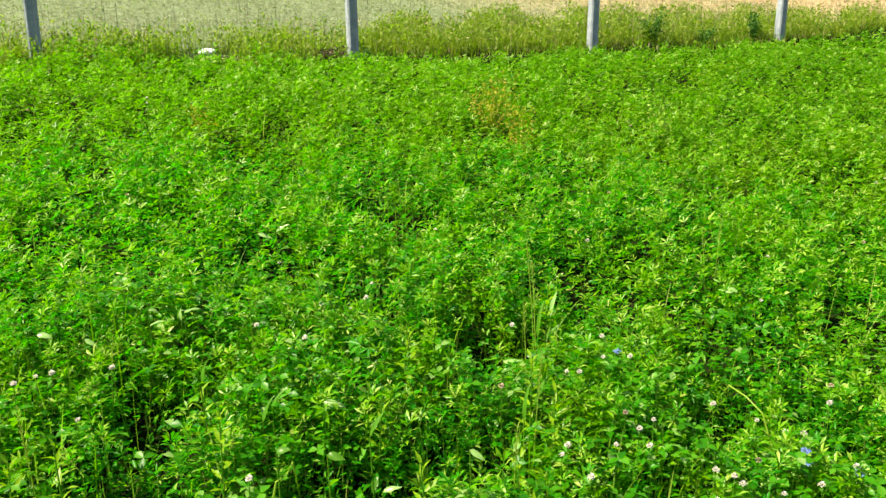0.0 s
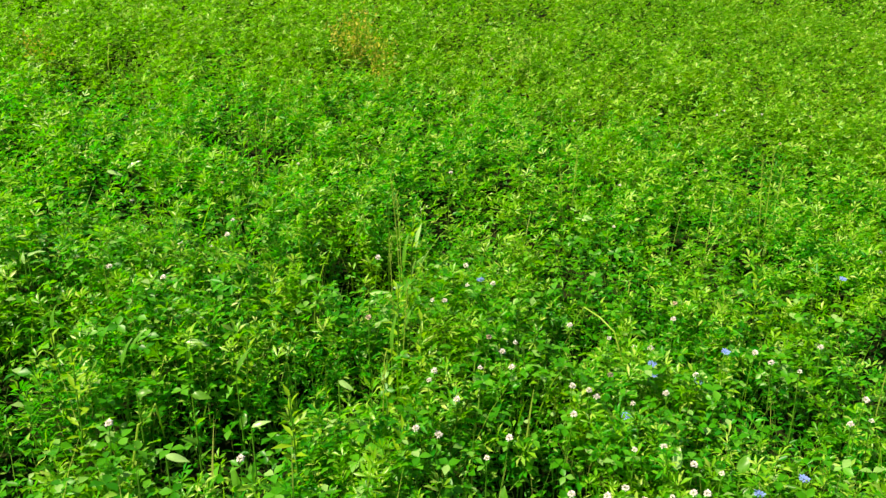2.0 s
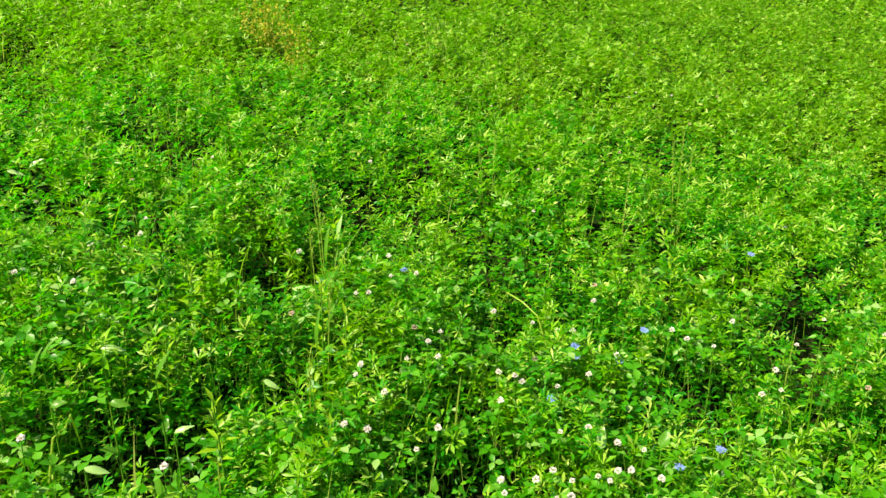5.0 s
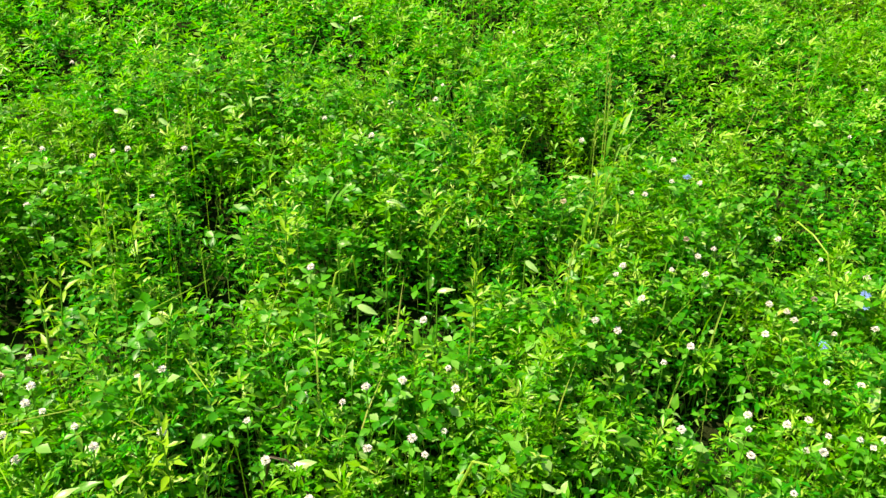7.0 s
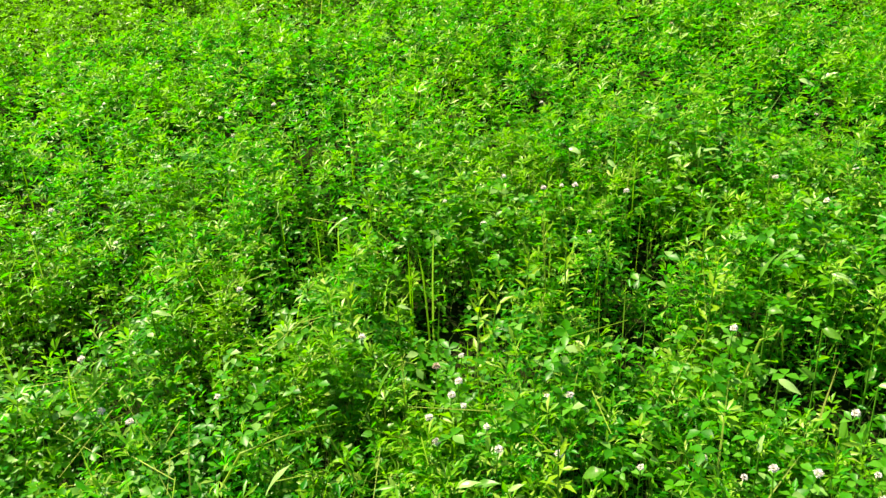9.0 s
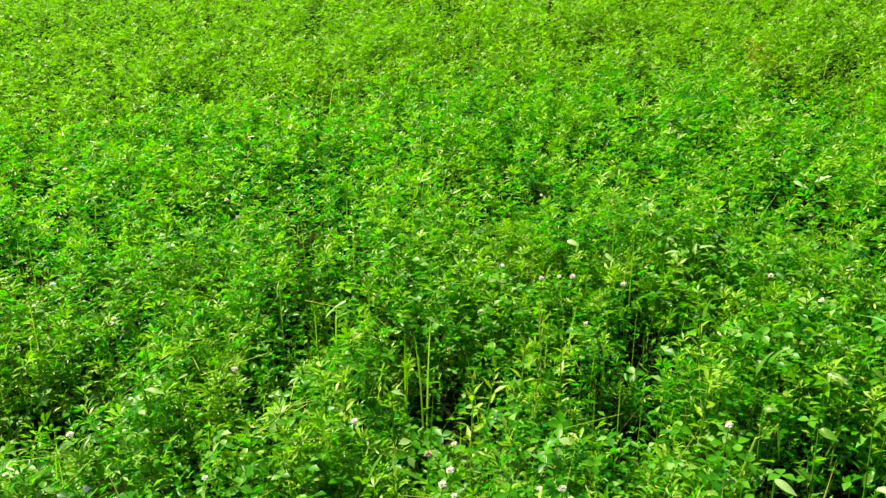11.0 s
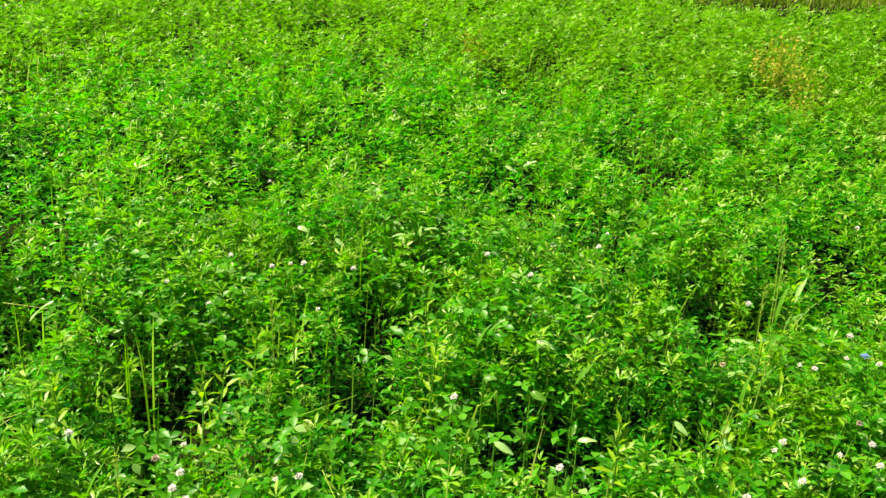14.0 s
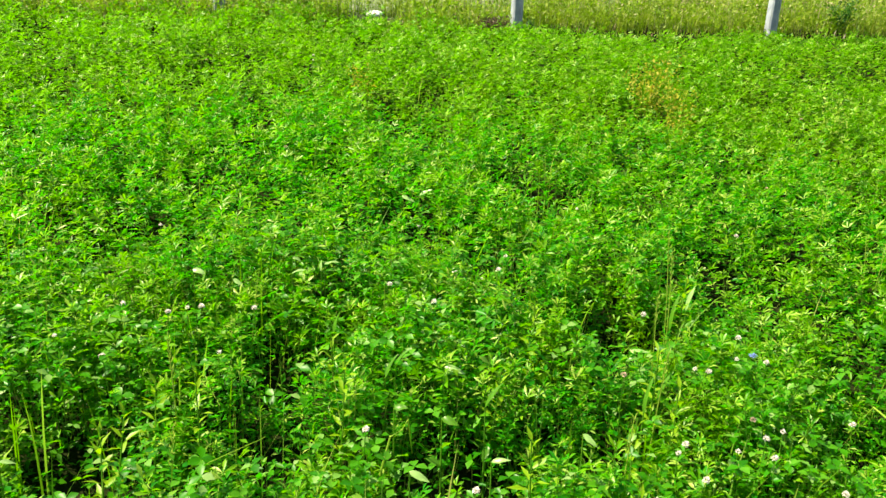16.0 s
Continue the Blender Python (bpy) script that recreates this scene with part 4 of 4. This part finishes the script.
def grass_tuft(stalks, height, seed, label):
    """A clump of wild grass: arching blades and a few flowering stalks."""
    r = random.Random(seed)
    thing = tagged(new("grass_tuft"), label, "grass")
    for k in range(9):
        a, bend, hh = r.uniform(0, 6.28), r.uniform(0.3, 1.15), r.uniform(0.55, 0.95) * height
        bm = bmesh.new()
        last = None
        for j in range(6):
            f = j / 6
            c = Vector((math.cos(a), math.sin(a), 0)) * (0.012 + bend * hh * f * f) + Vector((0, 0, hh * (f - 0.4 * bend * f * f)))
            w = Vector((-math.sin(a), math.cos(a), 0)) * 0.0042 * (1 - 0.6 * f)
            row = [bm.verts.new(c + w + Vector((0, 0, 0.001))), bm.verts.new(c), bm.verts.new(c - w + Vector((0, 0, 0.001)))]
            if last:
                for i in range(2):
                    bm.faces.new((last[i], last[i + 1], row[i + 1], row[i]))
            last = row
        tip = bm.verts.new(Vector((math.cos(a), math.sin(a), 0)) * (0.012 + bend * hh) + Vector((0, 0, hh * (1 - 0.46 * bend))))
        bm.faces.new((last[0], last[1], tip))
        bm.faces.new((last[1], last[2], tip))
        part("blade", bm, BLADE, thing)
    for k in range(stalks):
        dx, dy = r.uniform(-0.07, 0.07), r.uniform(-0.06, 0.06)
        h = height * r.uniform(0.95, 1.3)
        stalk = part("stalk", tube([(dx * 0.2, dy * 0.2, 0), (dx * 0.6, dy * 0.6, h * 0.6), (dx, dy, h)], 0.0022, 0.0011), SEED, thing, "pale flowering stalk")
        ear = Heap()
        m = 18
        f = np.linspace(0, 1, m)
        at = np.stack([dx * (0.75 + 0.25 * f), dy * (0.75 + 0.25 * f), h * (0.78 + 0.24 * f)], -1)
        aa = np.arange(m) * 2.4
        way = unit(np.stack([np.cos(aa) * 0.5, np.sin(aa) * 0.5, np.ones(m)], -1))
        normal = unit(np.stack([np.cos(aa), np.sin(aa), -0.5 * np.ones(m)], -1))
        verts, tris2 = leaflets(at, way, normal, np.full(m, 0.02), np.full(m, 0.003), False)
        ear.add(verts, tris2, 0)
        heap_part("seed_head", ear, [SEED], stalk)
    return thing


def tufts():
    for i, (x, y, n, h, label) in enumerate([
        (0.34, 2.64, 2, 0.46, "tuft of wild grass with tall pale flowering stalks"),
        (0.24, 2.02, 1, 0.38, "leafy tuft of wild grass standing in the crop"),
        (0.27, 2.3, 1, 0.4, "leafy tuft of wild grass standing in the crop"),
        (0.16, 1.74, 1, 0.36, "leafy tuft of wild grass standing in the crop"),
        (-0.86, 1.42, 1, 0.38, "leafy tuft of wild grass standing in the crop"),
        (-1.0, 1.12, 1, 0.36, "leafy tuft of wild grass standing in the crop"),
        (-0.98, 1.72, 1, 0.4, "thin tuft of wild grass standing in the crop"),
        (1.1, 3.1, 2, 0.4, "tuft of wild grass with dry stalks in the crop"),
        (1.9, 2.9, 3, 0.45, "tuft of wild grass with yellowing stalks in the crop"),
    ]):
        t = grass_tuft(n, h, 20 + i, label)
        t.matrix_basis = pose(x, y, float(ground_z(x, y)) - 0.01, 0, 0, 50 * i)


tufts()


def leafy_bush(name, label, category, mat, height, spread, stems, leaf, seed, stem_mat):
    """A small branching plant: stems from one root, each set with small leaves."""
    r = np.random.default_rng(seed)
    thing = tagged(new(name), label, category)
    leaves = Heap()
    for k in range(stems):
        a, rad = r.uniform(0, 6.28), spread * math.sqrt(r.uniform(0.02, 1))
        h = height * r.uniform(0.6, 1.1)
        end = np.array([math.cos(a) * rad, math.sin(a) * rad, h])
        part("stem", tube([(0, 0, -0.02), tuple(end * [0.45, 0.45, 0.5]), tuple(end)], 0.004, 0.0015, 4), stem_mat, thing)
        m = 46
        f = r.uniform(0.3, 1, m)[:, None]
        at = end[None] * np.concatenate([f ** 0.9, f ** 0.9, f], 1) + r.normal(0, 0.03 * spread / 0.2, (m, 3))
        way = unit(r.normal(0, 1, (m, 3)) + [0, 0, 0.4])
        normal = unit(np.cross(way, r.normal(0, 1, (m, 3))))
        size = leaf * r.uniform(0.6, 1.3, m)
        verts, tris = leaflets(at, way, normal, size, size * 0.42, False)
        leaves.add(verts, tris, 0)
    heap_part("foliage", leaves, [mat], thing)
    return thing


def bushes():
    for x, y, args in [
        (0.32, 5.4, ("rusty_weed", "seeding weed clump turned rusty orange in the crop", "weed", RUST, 0.5, 0.2, 16, 0.026, 3, BLADE)),
        (0.47, 4.85, ("rusty_weed", "low weed turned rusty orange among the alfalfa", "weed", RUST, 0.42, 0.12, 12, 0.024, 4, BLADE)),
        (-1.41, 4.75, ("rusty_weed", "small yellowing weed among the alfalfa", "weed", RUST, 0.38, 0.1, 5, 0.022, 14, BLADE)),
        (1.42, 5.2, ("rusty_weed", "thin pale seeding weed among the alfalfa", "weed", SEED, 0.46, 0.08, 5, 0.022, 15, BLADE)),
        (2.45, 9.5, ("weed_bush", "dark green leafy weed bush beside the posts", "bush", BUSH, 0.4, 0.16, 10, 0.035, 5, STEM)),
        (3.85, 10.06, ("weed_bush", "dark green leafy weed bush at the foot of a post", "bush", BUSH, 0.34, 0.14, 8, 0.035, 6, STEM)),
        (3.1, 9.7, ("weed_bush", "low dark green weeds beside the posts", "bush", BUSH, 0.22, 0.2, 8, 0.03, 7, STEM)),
        (-1.06, 7.75, ("dead_grass_tuft", "brown dead grass tuft beside a concrete post", "dead grass", DEAD, 0.1, 0.2, 14, 0.04, 8, DEAD)),
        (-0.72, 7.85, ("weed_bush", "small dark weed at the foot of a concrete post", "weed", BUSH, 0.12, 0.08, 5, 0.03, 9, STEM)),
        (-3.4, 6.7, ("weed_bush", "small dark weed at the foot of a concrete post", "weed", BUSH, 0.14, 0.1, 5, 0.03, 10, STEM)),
    ]:
        leafy_bush(*args).matrix_basis = pose(x, y, float(ground_z(x, y)), 0, 0, x * 50)


bushes()


def plastic_bag():
    bm = bmesh.new()
    bmesh.ops.create_icosphere(bm, subdivisions=4, radius=1.0)
    for v in bm.verts:
        d = v.co.normalized()
        s = 1 + 0.28 * noise.noise(d * 2.2) + 0.14 * noise.noise(d * 6.0)
        v.co = Vector((d.x * 0.075 * s, d.y * 0.052 * s, max(d.z * 0.027 * s, -0.012)))
    for f in bm.faces:
        f.smooth = True
    bag = part("plastic_bag", bm, PLASTIC)
    tagged(bag, "crumpled white plastic bag lying in the verge grass", "bag")
    x, y = -2.2, 7.68
    bag.matrix_basis = pose(x, y, float(ground_z(x, y)) + 0.038, 18, -3, 15)


plastic_bag()


def lying_stalks():
    """Bent and fallen stalks lying on the leaves, their ends sunk among them."""
    for line, mat in [
        ([(-1.165, 0.774), (-1.118, 0.836), (-1.087, 0.884), (-1.034, 0.906)], SEED),
        ([(-0.393, 1.100), (-0.360, 1.089), (-0.329, 1.078)], DEAD),
        ([(-0.541, 0.965), (-0.488, 0.944), (-0.439, 0.934)], SEED),
        ([(-0.018, 1.162), (0.018, 1.149), (0.053, 1.135)], SEED),
        ([(-0.387, 1.622), (-0.363, 1.634), (-0.361, 1.690)], SEED),
        ([(0.852, 2.195), (0.875, 2.119), (0.901, 2.058)], SEED),
    ]:
        dry = mat is DEAD
        thing = tagged(new("fallen_stalk"), "thin brown dead stalk lying on the crop" if dry else "bent yellow-green grass stalk lying across the crop", "stalk", "stalks lying on the crop")
        (x0, y0), (x1, y1) = line[0], line[-1]
        g = float(ground_z(x0, y0))
        thing.location = (x0, y0, g)
        last = len(line) - 1
        path = [(2 * x0 - line[1][0] - x0, 2 * y0 - line[1][1] - y0, 0.2)]
        path += [(x - x0, y - y0, float(ground_z(x, y)) - g + 0.335 - 0.012 * (i in (0, last))) for i, (x, y) in enumerate(line)]
        path.append((2 * x1 - line[-2][0] - x0, 2 * y1 - line[-2][1] - y0, float(ground_z(x1, y1)) - g + 0.2))
        part("stalk", tube(path, 0.0032, 0.0018, 6), mat, thing)


lying_stalks()


def spike_weed(height, leaves, seed):
    """An upright weed: one stem ringed with narrow yellow-green leaves, crowded at the top."""
    r = random.Random(seed)
    thing = tagged(new("upright_weed"), "upright yellow-green weed with narrow leaves up its stem", "weed", "upright weeds in the crop")
    part("stem", tube([(0, 0, 0), (0.008, -0.004, height * 0.5), (0, 0, height)], 0.0035, 0.0016), STEM, thing)
    heap = Heap()
    verts, tris = leaflets(np.zeros((1, 3)), np.array([[1.0, 0, 0]]), np.array([[0, 0, 1.0]]), np.array([0.056]), np.array([0.015]), 2, 0.5)
    heap.add(verts, tris, 0)
    mesh = heap.mesh("leaf", [WEED])
    for k in range(leaves):
        f = 0.3 + 0.7 * (k / leaves) ** 0.8
        ob = new("leaf", mesh)
        ob.parent = thing
        size = r.uniform(0.7, 1.25) * (1.15 - 0.45 * f)
        ob.matrix_basis = pose(0.004, 0, height * f, r.uniform(-25, 25), -r.uniform(10, 35) - 35 * max(0, f - 0.7) / 0.3, k * 137.5 + r.uniform(-15, 15)) @ Matrix.Scale(size, 4)
    return thing


def spike_weeds():
    kinds = [spike_weed(0.4, 20, 3), spike_weed(0.36, 16, 4), spike_weed(0.44, 24, 5)]
    r = random.Random(12)
    for i, (x, y) in enumerate([(-1.0, 1.4), (-1.05, 1.53), (-0.87, 1.6), (-1.0, 1.58), (0.2, 1.85), (0.26, 2.06), (-0.05, 1.62), (-0.2, 1.91), (-0.57, 1.77),
                                (0.28, 1.97), (-0.64, 1.95), (0.33, 2.5), (-1.3, 1.25), (0.18, 1.6), (-0.6, 1.1), (1.45, 2.2), (-0.1, 2.3)]):
        m = plant_at(None, x, y, r.uniform(0, 360), -0.012, r.uniform(-6, 6))
        if i < 3:
            kinds[i].matrix_basis = m
        else:
            copy_thing(kinds[i % 3], m)


spike_weeds()
